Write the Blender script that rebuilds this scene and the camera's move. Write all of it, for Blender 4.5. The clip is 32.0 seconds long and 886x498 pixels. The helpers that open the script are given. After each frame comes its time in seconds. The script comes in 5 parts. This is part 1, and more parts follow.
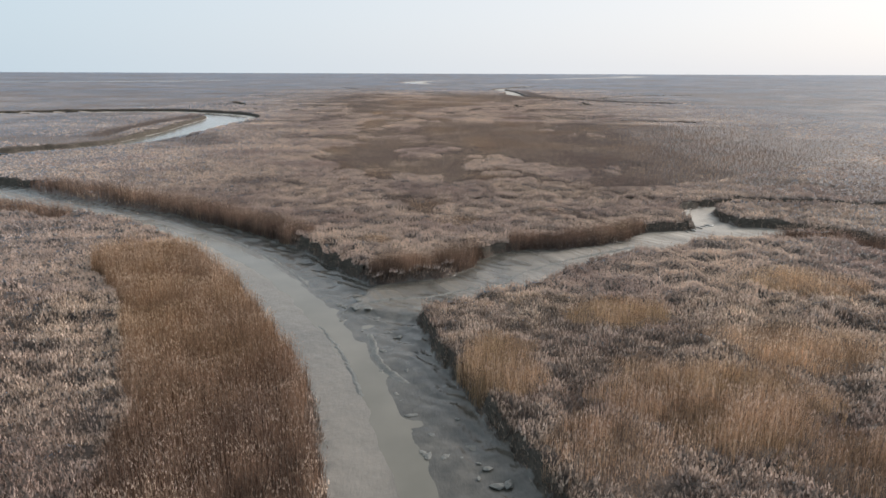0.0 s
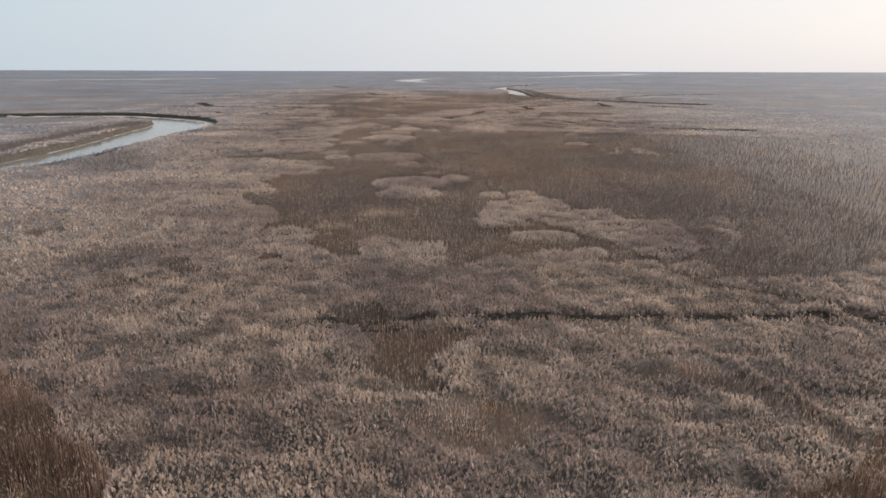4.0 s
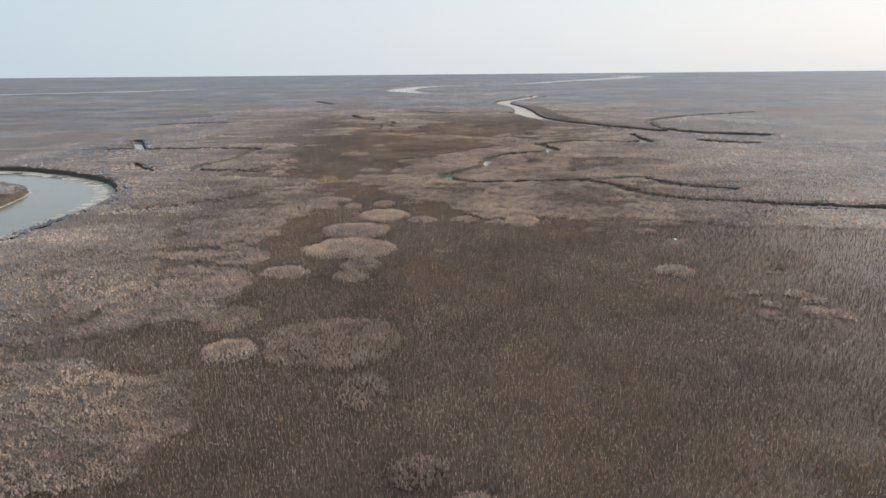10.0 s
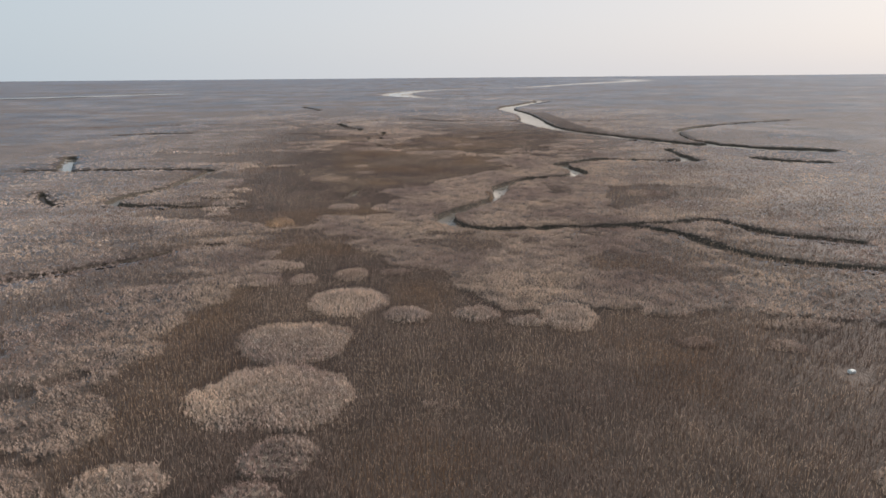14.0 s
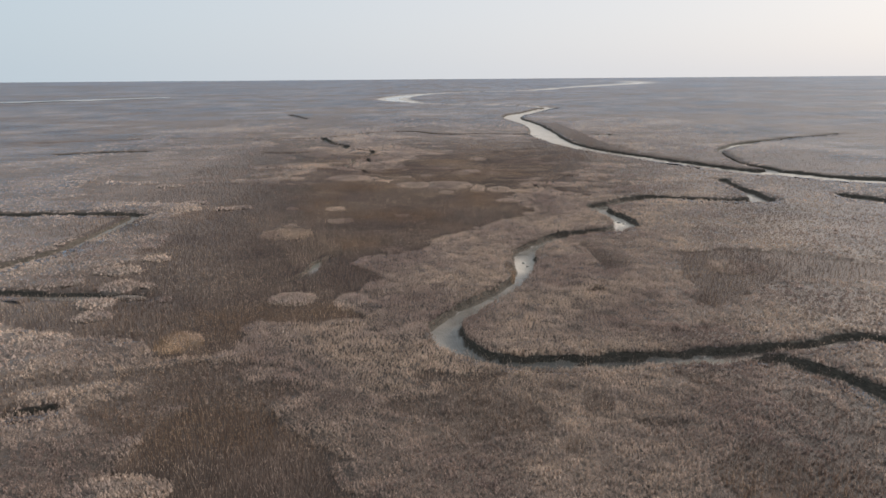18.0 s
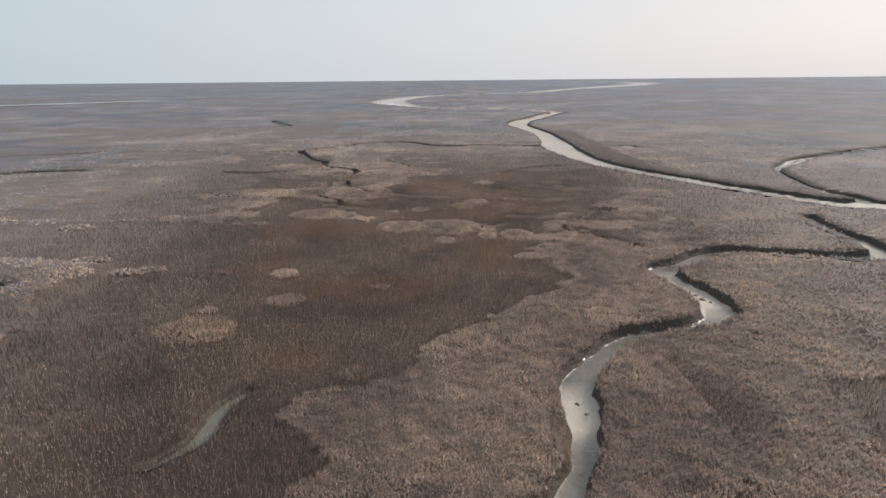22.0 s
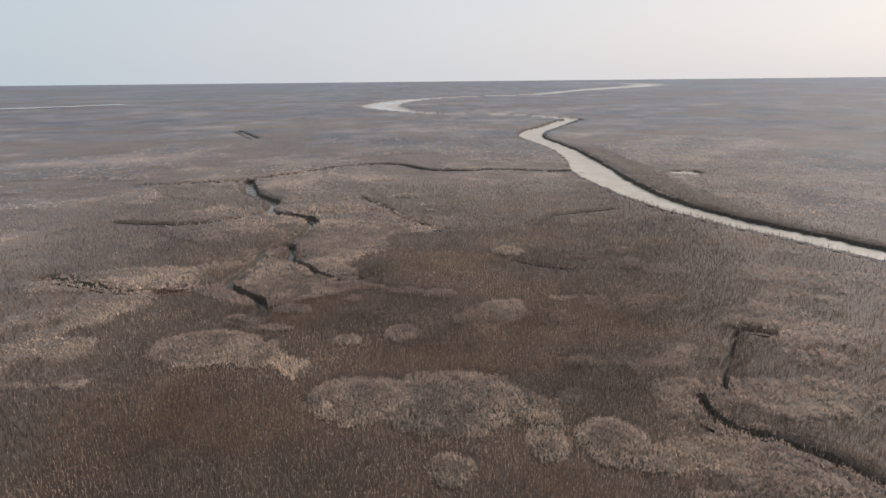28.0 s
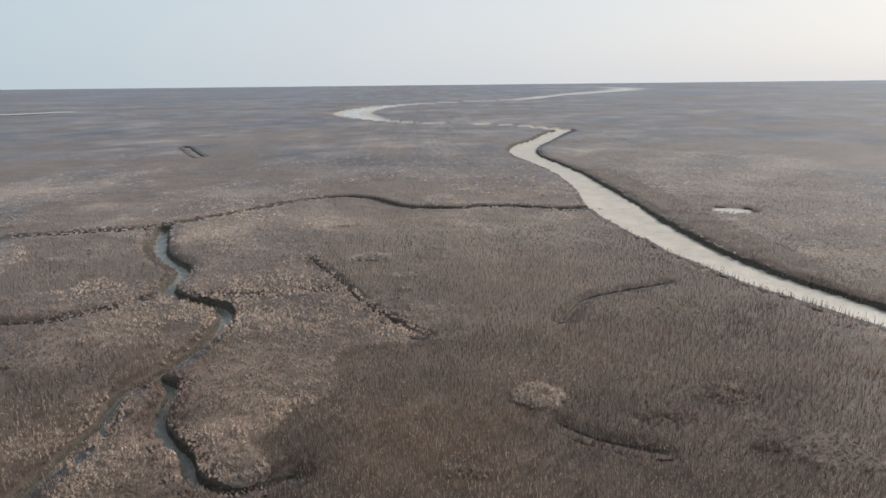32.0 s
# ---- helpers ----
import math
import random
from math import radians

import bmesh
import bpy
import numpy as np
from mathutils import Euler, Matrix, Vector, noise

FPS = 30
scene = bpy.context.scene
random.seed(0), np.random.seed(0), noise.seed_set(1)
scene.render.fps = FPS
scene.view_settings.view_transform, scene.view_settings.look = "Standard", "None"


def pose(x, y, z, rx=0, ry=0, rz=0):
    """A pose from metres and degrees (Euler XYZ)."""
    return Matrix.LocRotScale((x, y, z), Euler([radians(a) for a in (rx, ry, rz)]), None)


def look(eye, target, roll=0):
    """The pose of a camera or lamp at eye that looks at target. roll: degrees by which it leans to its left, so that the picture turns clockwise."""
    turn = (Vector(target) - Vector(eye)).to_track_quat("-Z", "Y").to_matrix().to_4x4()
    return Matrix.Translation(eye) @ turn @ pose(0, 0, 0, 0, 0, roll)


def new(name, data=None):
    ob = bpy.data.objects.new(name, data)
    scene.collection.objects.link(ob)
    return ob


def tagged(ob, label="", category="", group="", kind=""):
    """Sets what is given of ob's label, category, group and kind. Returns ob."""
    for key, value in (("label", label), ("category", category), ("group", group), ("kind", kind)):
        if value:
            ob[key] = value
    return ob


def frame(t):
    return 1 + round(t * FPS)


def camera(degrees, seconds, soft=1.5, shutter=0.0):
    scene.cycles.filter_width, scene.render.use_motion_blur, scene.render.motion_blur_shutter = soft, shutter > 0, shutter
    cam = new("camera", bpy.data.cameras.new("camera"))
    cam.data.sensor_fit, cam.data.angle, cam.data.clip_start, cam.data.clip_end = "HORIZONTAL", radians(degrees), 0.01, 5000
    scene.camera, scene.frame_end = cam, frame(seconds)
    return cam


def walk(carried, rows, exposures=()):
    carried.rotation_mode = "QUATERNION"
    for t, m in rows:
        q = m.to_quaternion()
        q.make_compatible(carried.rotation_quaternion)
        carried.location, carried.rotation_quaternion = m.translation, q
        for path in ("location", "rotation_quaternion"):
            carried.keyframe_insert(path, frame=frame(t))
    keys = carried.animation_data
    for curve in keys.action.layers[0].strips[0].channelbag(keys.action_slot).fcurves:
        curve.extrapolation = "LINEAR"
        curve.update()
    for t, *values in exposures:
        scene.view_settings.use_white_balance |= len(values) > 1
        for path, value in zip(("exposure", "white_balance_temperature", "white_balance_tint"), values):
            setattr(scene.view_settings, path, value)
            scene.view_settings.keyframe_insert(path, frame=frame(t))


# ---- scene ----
cam = camera(68.01, 32.0, soft=1.6)
PATH = [
    (0, look((-0.68, 1.47, 21.60), (-1.31, 97.95, -4.60), 0.21)),
    (0.5, look((-0.71, 7.25, 21.64), (-1.28, 103.70, -4.68), 0.12)),
    (1, look((-0.72, 14.31, 21.60), (-1.25, 110.74, -4.78), 0.10)),
    (1.5, look((-0.77, 22.31, 21.42), (-1.27, 118.74, -5.01), 0.10)),
    (2, look((-0.90, 30.38, 21.35), (-1.41, 126.85, -4.94), 0.13)),
    (2.5, look((-1.11, 38.40, 21.33), (-1.50, 134.87, -4.98), 0.12)),
    (3, look((-1.39, 46.53, 21.30), (-1.69, 142.97, -5.12), 0.11)),
    (3.5, look((-1.69, 54.53, 21.22), (-1.86, 150.94, -5.31), 0.21)),
    (5.5, look((-1.78, 83.66, 20.29), (-1.86, 180.04, -6.18), -0.14)),
    (6, look((-1.83, 91.14, 20.39), (-1.95, 187.51, -6.20), -0.10)),
    (6.5, look((-1.87, 98.62, 20.83), (-1.99, 194.93, -6.05), -0.13)),
    (7, look((-1.89, 106.23, 22.00), (-2.02, 202.54, -4.82), -0.27)),
    (7.5, look((-1.87, 113.78, 23.61), (-1.98, 210.14, -3.04), -0.38)),
    (8, look((-1.86, 121.27, 25.45), (-1.95, 217.62, -1.26), -0.42)),
    (8.5, look((-1.86, 128.67, 27.26), (-1.88, 225.03, 0.62), -0.45)),
    (9, look((-1.83, 136.04, 29.11), (-1.79, 232.46, 2.64), -0.44)),
    (9.5, look((-1.81, 143.53, 31.05), (-1.72, 239.98, 4.68), -0.47)),
    (10, look((-1.82, 151.02, 32.42), (-1.70, 247.47, 6.10), -0.50)),
    (10.5, look((-1.82, 158.44, 32.73), (-1.63, 254.89, 6.36), -0.45)),
    (11, look((-1.81, 165.89, 32.60), (-1.62, 262.37, 6.33), -0.46)),
    (11.5, look((-1.80, 173.32, 32.40), (-1.57, 269.85, 6.30), -0.47)),
    (12, look((-1.79, 180.74, 32.38), (-1.52, 277.29, 6.36), -0.39)),
    (12.5, look((-1.76, 188.08, 32.35), (-1.47, 284.64, 6.41), -0.38)),
    (13, look((-1.71, 195.37, 32.24), (-1.41, 291.94, 6.34), -0.42)),
    (13.5, look((-1.66, 202.70, 32.17), (-1.26, 299.29, 6.35), -0.46)),
    (14, look((-1.63, 210.11, 32.09), (-1.14, 306.69, 6.24), -0.48)),
    (14.5, look((-1.60, 217.58, 32.02), (-1.06, 314.19, 6.21), -0.46)),
    (16.5, look((-1.49, 247.67, 32.63), (-0.98, 344.27, 6.80), -0.40)),
    (17, look((-1.41, 255.07, 33.82), (-0.86, 351.65, 7.90), -0.39)),
    (17.5, look((-1.32, 262.44, 34.92), (-0.74, 359.03, 9.05), -0.41)),
    (18, look((-1.23, 269.78, 35.63), (-0.65, 366.41, 9.88), -0.44)),
    (18.5, look((-1.13, 277.11, 35.84), (-0.52, 373.71, 10.02), -0.44)),
    (19, look((-1.02, 284.42, 35.82), (-0.39, 381.04, 10.03), -0.48)),
    (19.5, look((-0.90, 291.75, 35.83), (-0.27, 388.37, 10.07), -0.50)),
    (20, look((-0.78, 299.06, 35.84), (-0.12, 395.71, 10.16), -0.51)),
    (20.5, look((-0.67, 306.35, 35.91), (-0.01, 402.99, 10.22), -0.50)),
    (21, look((-0.57, 313.58, 36.00), (0.10, 410.22, 10.31), -0.50)),
    (21.5, look((-0.48, 320.75, 36.05), (0.28, 417.40, 10.40), -0.55)),
    (22, look((-0.41, 327.90, 36.11), (0.34, 424.57, 10.52), -0.53)),
    (22.5, look((-0.35, 335.07, 36.26), (0.45, 431.74, 10.68), -0.52)),
    (23, look((-0.30, 342.30, 36.40), (0.57, 438.97, 10.80), -0.50)),
    (23.5, look((-0.25, 349.56, 36.56), (0.62, 446.20, 10.88), -0.49)),
    (24, look((-0.21, 356.84, 36.67), (0.71, 453.49, 11.00), -0.51)),
    (24.5, look((-0.17, 364.14, 36.74), (0.76, 460.79, 11.12), -0.52)),
    (25, look((-0.12, 371.43, 36.88), (0.78, 468.09, 11.26), -0.47)),
    (25.5, look((-0.07, 378.72, 36.94), (0.98, 475.37, 11.30), -0.43)),
    (27.5, look((-0.11, 409.59, 36.56), (1.02, 506.28, 11.06), -0.56)),
    (28, look((-0.14, 417.57, 36.56), (1.06, 514.27, 11.09), -0.58)),
    (28.5, look((-0.16, 425.58, 36.59), (0.98, 522.28, 11.14), -0.59)),
    (29, look((-0.17, 433.57, 36.64), (1.05, 530.28, 11.23), -0.55)),
    (29.5, look((-0.17, 441.55, 36.94), (1.13, 538.29, 11.63), -0.53)),
    (30, look((-0.15, 449.47, 37.42), (1.17, 546.23, 12.22), -0.51)),
    (30.5, look((-0.12, 457.26, 37.85), (1.35, 554.04, 12.70), -0.44)),
    (31, look((-0.08, 464.92, 38.22), (2.02, 561.71, 13.15), -0.44)),
    (31.5, look((-0.04, 472.48, 38.47), (3.23, 569.24, 13.42), -0.53)),
    (32, look((0.00, 480.00, 38.65), (4.59, 576.71, 13.62), -0.60)),
]
walk(cam, PATH, exposures=[(0, 0.22, 6290, 7), (1.2, 0.2, 6310, 7), (2, 0.22, 6500, 10), (3.5, 0.18, 6550, 10), (5.5, 0.04, 6310, 6), (7, 0.08, 6310, 6), (9, 0.16, 6310, 6), (13, 0.07, 6350, 7), (14.2, 0.0, 6550, 10),
                            (17, 0.05, 6430, 9), (18.5, 0.04, 6380, 8), (21, 0.05, 6380, 8), (23, 0.05, 6550, 10), (25.5, 0.05, 6550, 10), (28, 0.01, 6500, 10), (29.2, -0.02, 6450, 9), (30, 0.02, 6310, 6), (32, 0.02, 6290, 6)])

# ---- sky and sun: thin evening haze, low sun ahead to the east side ----
SUN_EL, SUN_AZ = radians(30), radians(55)
world = bpy.data.worlds.new("hazy_sky")
scene.world = world
world.use_nodes = True
wt = world.node_tree
sky = wt.nodes.new("ShaderNodeTexSky")
sky.sky_type, sky.sun_disc = "NISHITA", False
sky.sun_elevation, sky.sun_rotation = SUN_EL, SUN_AZ
sky.air_density, sky.dust_density, sky.ozone_density = 1.0, 3.0, 1.2
gain = wt.nodes.new("ShaderNodeVectorMath")
gain.operation = "SCALE"
gain.inputs[3].default_value = 0.115
veil = wt.nodes.new("ShaderNodeMix")
veil.data_type = "RGBA"
veil.inputs[0].default_value = 0.88
side = wt.nodes.new("ShaderNodeTexCoord")
toward = wt.nodes.new("ShaderNodeVectorMath")
toward.operation = "DOT_PRODUCT"
toward.inputs[1].default_value = (math.sin(SUN_AZ), math.cos(SUN_AZ), 0)
span = wt.nodes.new("ShaderNodeMapRange")
span.inputs[1].default_value, span.inputs[2].default_value = -0.3, 1.0
haze = wt.nodes.new("ShaderNodeMix")
haze.data_type = "RGBA"
haze.inputs[6].default_value, haze.inputs[7].default_value = (0.49, 0.61, 0.70, 1), (0.84, 0.80, 0.81, 1)
wt.links.new(side.outputs["Generated"], toward.inputs[0])
wt.links.new(toward.outputs["Value"], span.inputs[0])
wt.links.new(span.outputs[0], haze.inputs[0])
wt.links.new(haze.outputs[2], veil.inputs[7])
wt.links.new(sky.outputs[0], gain.inputs[0])
wt.links.new(gain.outputs[0], veil.inputs[6])
wt.links.new(veil.outputs[2], wt.nodes["Background"].inputs[0])
wt.nodes["Background"].inputs[1].default_value = 1.0

sun = new("sun", bpy.data.lights.new("sun", "SUN"))
sun.data.energy, sun.data.angle, sun.data.color = 3.6, radians(8), (1.0, 0.93, 0.87)
to_sun = Vector((math.sin(SUN_AZ) * math.cos(SUN_EL), math.cos(SUN_AZ) * math.cos(SUN_EL), math.sin(SUN_EL)))
sun.matrix_world = look((0, 0, 300), Vector((0, 0, 300)) - to_sun)


# ---- materials ----
def material(name):
    m = bpy.data.materials.new(name)
    m.use_nodes = True
    return m, m.node_tree.nodes, m.node_tree.links, m.node_tree.nodes["Principled BSDF"]


def noise_node(n, l, scale, detail=4.0, stretch=(1, 1, 1), rough=0.55):
    co = n.new("ShaderNodeTexCoord")
    mp = n.new("ShaderNodeMapping")
    mp.inputs["Scale"].default_value = stretch
    tx = n.new("ShaderNodeTexNoise")
    tx.inputs["Scale"].default_value = scale
    tx.inputs["Detail"].default_value = detail
    tx.inputs["Roughness"].default_value = rough
    l.new(co.outputs["Object"], mp.inputs[0])
    l.new(mp.outputs[0], tx.inputs["Vector"])
    return tx.outputs["Fac"]


def ramp(n, l, fac, stops):
    r = n.new("ShaderNodeValToRGB")
    while len(r.color_ramp.elements) < len(stops):
        r.color_ramp.elements.new(0.5)
    for e, (p, c) in zip(r.color_ramp.elements, stops):
        e.position, e.color = p, (*c, 1)
    l.new(fac, r.inputs[0])
    return r.outputs[0]


def mixed(n, l, fac, a, b, mode="MIX"):
    m = n.new("ShaderNodeMix")
    m.data_type, m.blend_type = "RGBA", mode
    for sock, v in ((m.inputs[0], fac), (m.inputs[6], a), (m.inputs[7], b)):
        if isinstance(v, (int, float)):
            sock.default_value = v
        elif isinstance(v, tuple):
            sock.default_value = (*v, 1)
        else:
            l.new(v, sock)
    return m.outputs[2]


def attribute(n, name):
    a = n.new("ShaderNodeAttribute")
    a.attribute_name = name
    return a.outputs["Fac"]


def bumped(n, l, bsdf, height, strength, distance):
    b = n.new("ShaderNodeBump")
    b.inputs["Strength"].default_value, b.inputs["Distance"].default_value = strength, distance
    l.new(height, b.inputs["Height"])
    l.new(b.outputs[0], bsdf.inputs["Normal"])


def blade_material(name, low, mid, high, warm, sheen=0.45, up_share=0.85, thin_share=0.25):
    """Dry stems: each blade its own shade, broad drifts over the marsh, warmer where the attribute says so."""
    m, n, l, b = material(name)
    geo = n.new("ShaderNodeNewGeometry")
    col = ramp(n, l, geo.outputs["Random Per Island"], [(0.0, low), (0.5, mid), (1.0, high)])
    drift = ramp(n, l, noise_node(n, l, 0.045, 5.0), [(0.37, (0.72, 0.67, 0.70)), (0.5, (1.0, 0.975, 0.985)), (0.63, (1.23, 1.195, 1.145))])
    col = mixed(n, l, 1.0, col, drift, "MULTIPLY")
    small = ramp(n, l, noise_node(n, l, 0.35, 3.0), [(0.3, (0.86, 0.86, 0.88)), (0.7, (1.14, 1.12, 1.08))])
    col = mixed(n, l, 1.0, col, small, "MULTIPLY")
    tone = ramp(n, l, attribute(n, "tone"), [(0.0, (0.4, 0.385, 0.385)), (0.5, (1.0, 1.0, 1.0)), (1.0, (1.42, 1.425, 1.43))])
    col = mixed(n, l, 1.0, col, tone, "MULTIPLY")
    col = mixed(n, l, attribute(n, "warm"), col, mixed(n, l, geo.outputs["Random Per Island"], tuple(0.6 * v for v in warm), warm))
    l.new(col, b.inputs["Base Color"])
    b.inputs["Roughness"].default_value = 0.85
    b.inputs["Specular IOR Level"].default_value = 0.15
    # strong sheen stands in for the haze that lightens plants farther off
    b.inputs["Sheen Weight"].default_value = sheen
    b.inputs["Sheen Roughness"].default_value = 0.45
    b.inputs["Sheen Tint"].default_value = (1.0, 0.93, 0.92, 1)
    thin = n.new("ShaderNodeBsdfTranslucent")
    l.new(col, thin.inputs[0])
    both = n.new("ShaderNodeMixShader")
    both.inputs[0].default_value = thin_share
    # fluffy heads scatter light mostly from above
    up = n.new("ShaderNodeVectorMath")
    up.operation = "SCALE"
    up.inputs[3].default_value = 0.42
    l.new(geo.outputs["Normal"], up.inputs[0])
    add = n.new("ShaderNodeVectorMath")
    add.inputs[1].default_value = (0, 0, up_share)
    l.new(up.outputs[0], add.inputs[0])
    unit = n.new("ShaderNodeVectorMath")
    unit.operation = "NORMALIZE"
    l.new(add.outputs[0], unit.inputs[0])
    l.new(unit.outputs[0], b.inputs["Normal"])
    l.new(b.outputs[0], both.inputs[1])
    l.new(thin.outputs[0], both.inputs[2])
    l.new(both.outputs[0], n["Material Output"].inputs[0])
    return m


STRAW = blade_material("pale_straw", (0.48, 0.36, 0.283), (0.58, 0.442, 0.352), (0.65, 0.51, 0.42), (0.66, 0.41, 0.25), 1.0, 1.0, 0.4)
PALE = blade_material("pale_feather_grass", (0.48, 0.36, 0.285), (0.585, 0.447, 0.36), (0.68, 0.538, 0.443), (0.60, 0.39, 0.23), 0.9, 1.0, 0.35)
STALK = blade_material("dark_reed_stalk", (0.088, 0.06, 0.047), (0.122, 0.085, 0.066), (0.18, 0.13, 0.103), (0.352, 0.192, 0.096), 1.0, 1.6, 0.5)
PLUME = blade_material("reed_plume", (0.296, 0.209, 0.156), (0.455, 0.337, 0.256), (0.714, 0.552, 0.427), (0.738, 0.414, 0.172))
RUSSET = blade_material("russet_reed_stalk", (0.138, 0.086, 0.059), (0.249, 0.157, 0.110), (0.463, 0.310, 0.213), (0.556, 0.294, 0.128))
AMBER = blade_material("amber_reed", (0.186, 0.110, 0.069), (0.437, 0.273, 0.174), (0.807, 0.575, 0.411), (0.600, 0.425, 0.225), 0.12, 0.4)
NEAR = blade_material("shaggy_straw", (0.19, 0.138, 0.103), (0.385, 0.29, 0.224), (0.70, 0.565, 0.455), (0.532, 0.305, 0.148), 0.15, 0.45)


def thatch_colour(n, l):
    broad = ramp(n, l, noise_node(n, l, 0.03, 7.0, (1.0, 0.8, 1), 0.62), [(0.36, (0.092, 0.069, 0.055)), (0.5, (0.162, 0.122, 0.096)), (0.64, (0.265, 0.202, 0.16))])
    reach = ramp(n, l, noise_node(n, l, 0.007, 5.0, (0.7, 1.0, 1), 0.6), [(0.38, (0.68, 0.68, 0.72)), (0.5, (0.95, 0.95, 0.96)), (0.62, (1.22, 1.2, 1.16))])
    broad = mixed(n, l, 1.0, broad, reach, "MULTIPLY")
    grain = ramp(n, l, noise_node(n, l, 0.9, 6.0, (1, 1, 1), 0.75), [(0.3, (0.55, 0.55, 0.57)), (0.7, (1.4, 1.36, 1.3))])
    return mixed(n, l, 1.0, broad, grain, "MULTIPLY")


def thatch_material():
    m, n, l, b = material("matted_straw")
    l.new(thatch_colour(n, l), b.inputs["Base Color"])
    b.inputs["Roughness"].default_value = 0.9
    b.inputs["Sheen Weight"].default_value = 0.05
    bumped(n, l, b, noise_node(n, l, 3.0, 6.0, (1, 1, 1), 0.7), 0.8, 0.3)
    return m


THATCH = thatch_material()


def ground_material():
    m, n, l, b = material("marsh_floor_and_mud")
    litter = thatch_colour(n, l)
    soil = ramp(n, l, noise_node(n, l, 0.1, 6.0), [(0.3, (0.095, 0.066, 0.051)), (0.7, (0.181, 0.128, 0.098))])
    litter = mixed(n, l, attribute(n, "dark"), litter, soil)
    # shade in the gaps under plants, put into the litter colour; none beyond them
    gap_shade = ramp(n, l, noise_node(n, l, 0.5, 5.0), [(0.3, (0.36, 0.335, 0.32)), (0.7, (0.62, 0.58, 0.56))])
    litter = mixed(n, l, attribute(n, "unshaded_mat"), mixed(n, l, 1.0, litter, gap_shade, "MULTIPLY"), litter)
    mud = ramp(n, l, noise_node(n, l, 0.22, 6.0), [(0.3, (0.36, 0.308, 0.258)), (0.7, (0.49, 0.42, 0.352))])
    wetmud = ramp(n, l, noise_node(n, l, 0.8, 6.0), [(0.3, (0.048, 0.044, 0.037)), (0.7, (0.098, 0.087, 0.072))])
    mud = mixed(n, l, attribute(n, "wet"), mud, wetmud)
    l.new(mixed(n, l, attribute(n, "mud"), litter, mud), b.inputs["Base Color"])
    rough = n.new("ShaderNodeMapRange")
    rough.inputs[3].default_value, rough.inputs[4].default_value = 0.85, 0.62
    l.new(attribute(n, "mud"), rough.inputs[0])
    sleek = n.new("ShaderNodeMath")
    sleek.operation = "MULTIPLY"
    l.new(attribute(n, "mud"), sleek.inputs[0])
    l.new(attribute(n, "wet"), sleek.inputs[1])
    smooth = n.new("ShaderNodeMath")
    smooth.operation = "MULTIPLY_ADD"
    smooth.inputs[1].default_value = -0.42
    l.new(sleek.outputs[0], smooth.inputs[0])
    l.new(rough.outputs[0], smooth.inputs[2])
    l.new(smooth.outputs[0], b.inputs["Roughness"])
    b.inputs["Specular IOR Level"].default_value = 0.45
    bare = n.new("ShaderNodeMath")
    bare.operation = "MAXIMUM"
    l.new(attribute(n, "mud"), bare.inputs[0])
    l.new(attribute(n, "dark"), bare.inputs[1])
    # blue sheen on unbared ground stands in for haze over the far marsh
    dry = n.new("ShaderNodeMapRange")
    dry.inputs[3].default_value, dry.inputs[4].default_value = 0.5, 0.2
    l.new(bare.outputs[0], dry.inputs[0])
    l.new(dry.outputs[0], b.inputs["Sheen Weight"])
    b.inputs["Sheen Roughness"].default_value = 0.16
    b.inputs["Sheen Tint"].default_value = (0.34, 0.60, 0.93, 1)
    wave = n.new("ShaderNodeMath")
    wave.operation = "ADD"
    l.new(noise_node(n, l, 0.9, 6.0), wave.inputs[0])
    l.new(noise_node(n, l, 4.0, 3.0, (1, 0.35, 1)), wave.inputs[1])
    calm = n.new("ShaderNodeMapRange")
    calm.inputs[3].default_value, calm.inputs[4].default_value = 1.0, 0.32
    l.new(attribute(n, "mud"), calm.inputs[0])
    relief = n.new("ShaderNodeMath")
    relief.operation = "MULTIPLY"
    l.new(wave.outputs[0], relief.inputs[0])
    l.new(calm.outputs[0], relief.inputs[1])
    comb = n.new("ShaderNodeTexWave")
    comb.bands_direction = "DIAGONAL"
    comb.inputs["Scale"].default_value = 0.28
    comb.inputs["Distortion"].default_value = 9.0
    comb.inputs["Detail"].default_value = 4.0
    comb.inputs["Detail Scale"].default_value = 0.7
    place = n.new("ShaderNodeTexCoord")
    l.new(place.outputs["Object"], comb.inputs["Vector"])
    ridge = n.new("ShaderNodeMath")
    ridge.operation = "MULTIPLY_ADD"
    damp = n.new("ShaderNodeMath")
    damp.operation = "MULTIPLY"
    damp.inputs[1].default_value = 0.35
    l.new(attribute(n, "ripple"), damp.inputs[0])
    l.new(comb.outputs["Fac"], ridge.inputs[0])
    l.new(damp.outputs[0], ridge.inputs[1])
    l.new(relief.outputs[0], ridge.inputs[2])
    bumped(n, l, b, ridge.outputs[0], 0.6, 0.25)
    return m


def water_material():
    m, n, l, b = material("silty_water")
    l.new(ramp(n, l, noise_node(n, l, 0.15, 4.0), [(0.3, (0.135, 0.124, 0.102)), (0.7, (0.185, 0.166, 0.138))]), b.inputs["Base Color"])
    b.inputs["Roughness"].default_value = 0.12
    b.inputs["IOR"].default_value = 1.33
    bumped(n, l, b, noise_node(n, l, 2.2, 3.0, (1, 0.6, 1)), 0.15, 0.03)
    return m


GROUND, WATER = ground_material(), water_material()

# ---- plan: creeks as centre lines (x, y, half width) ----
LAND = -0.95
CREEKS = []


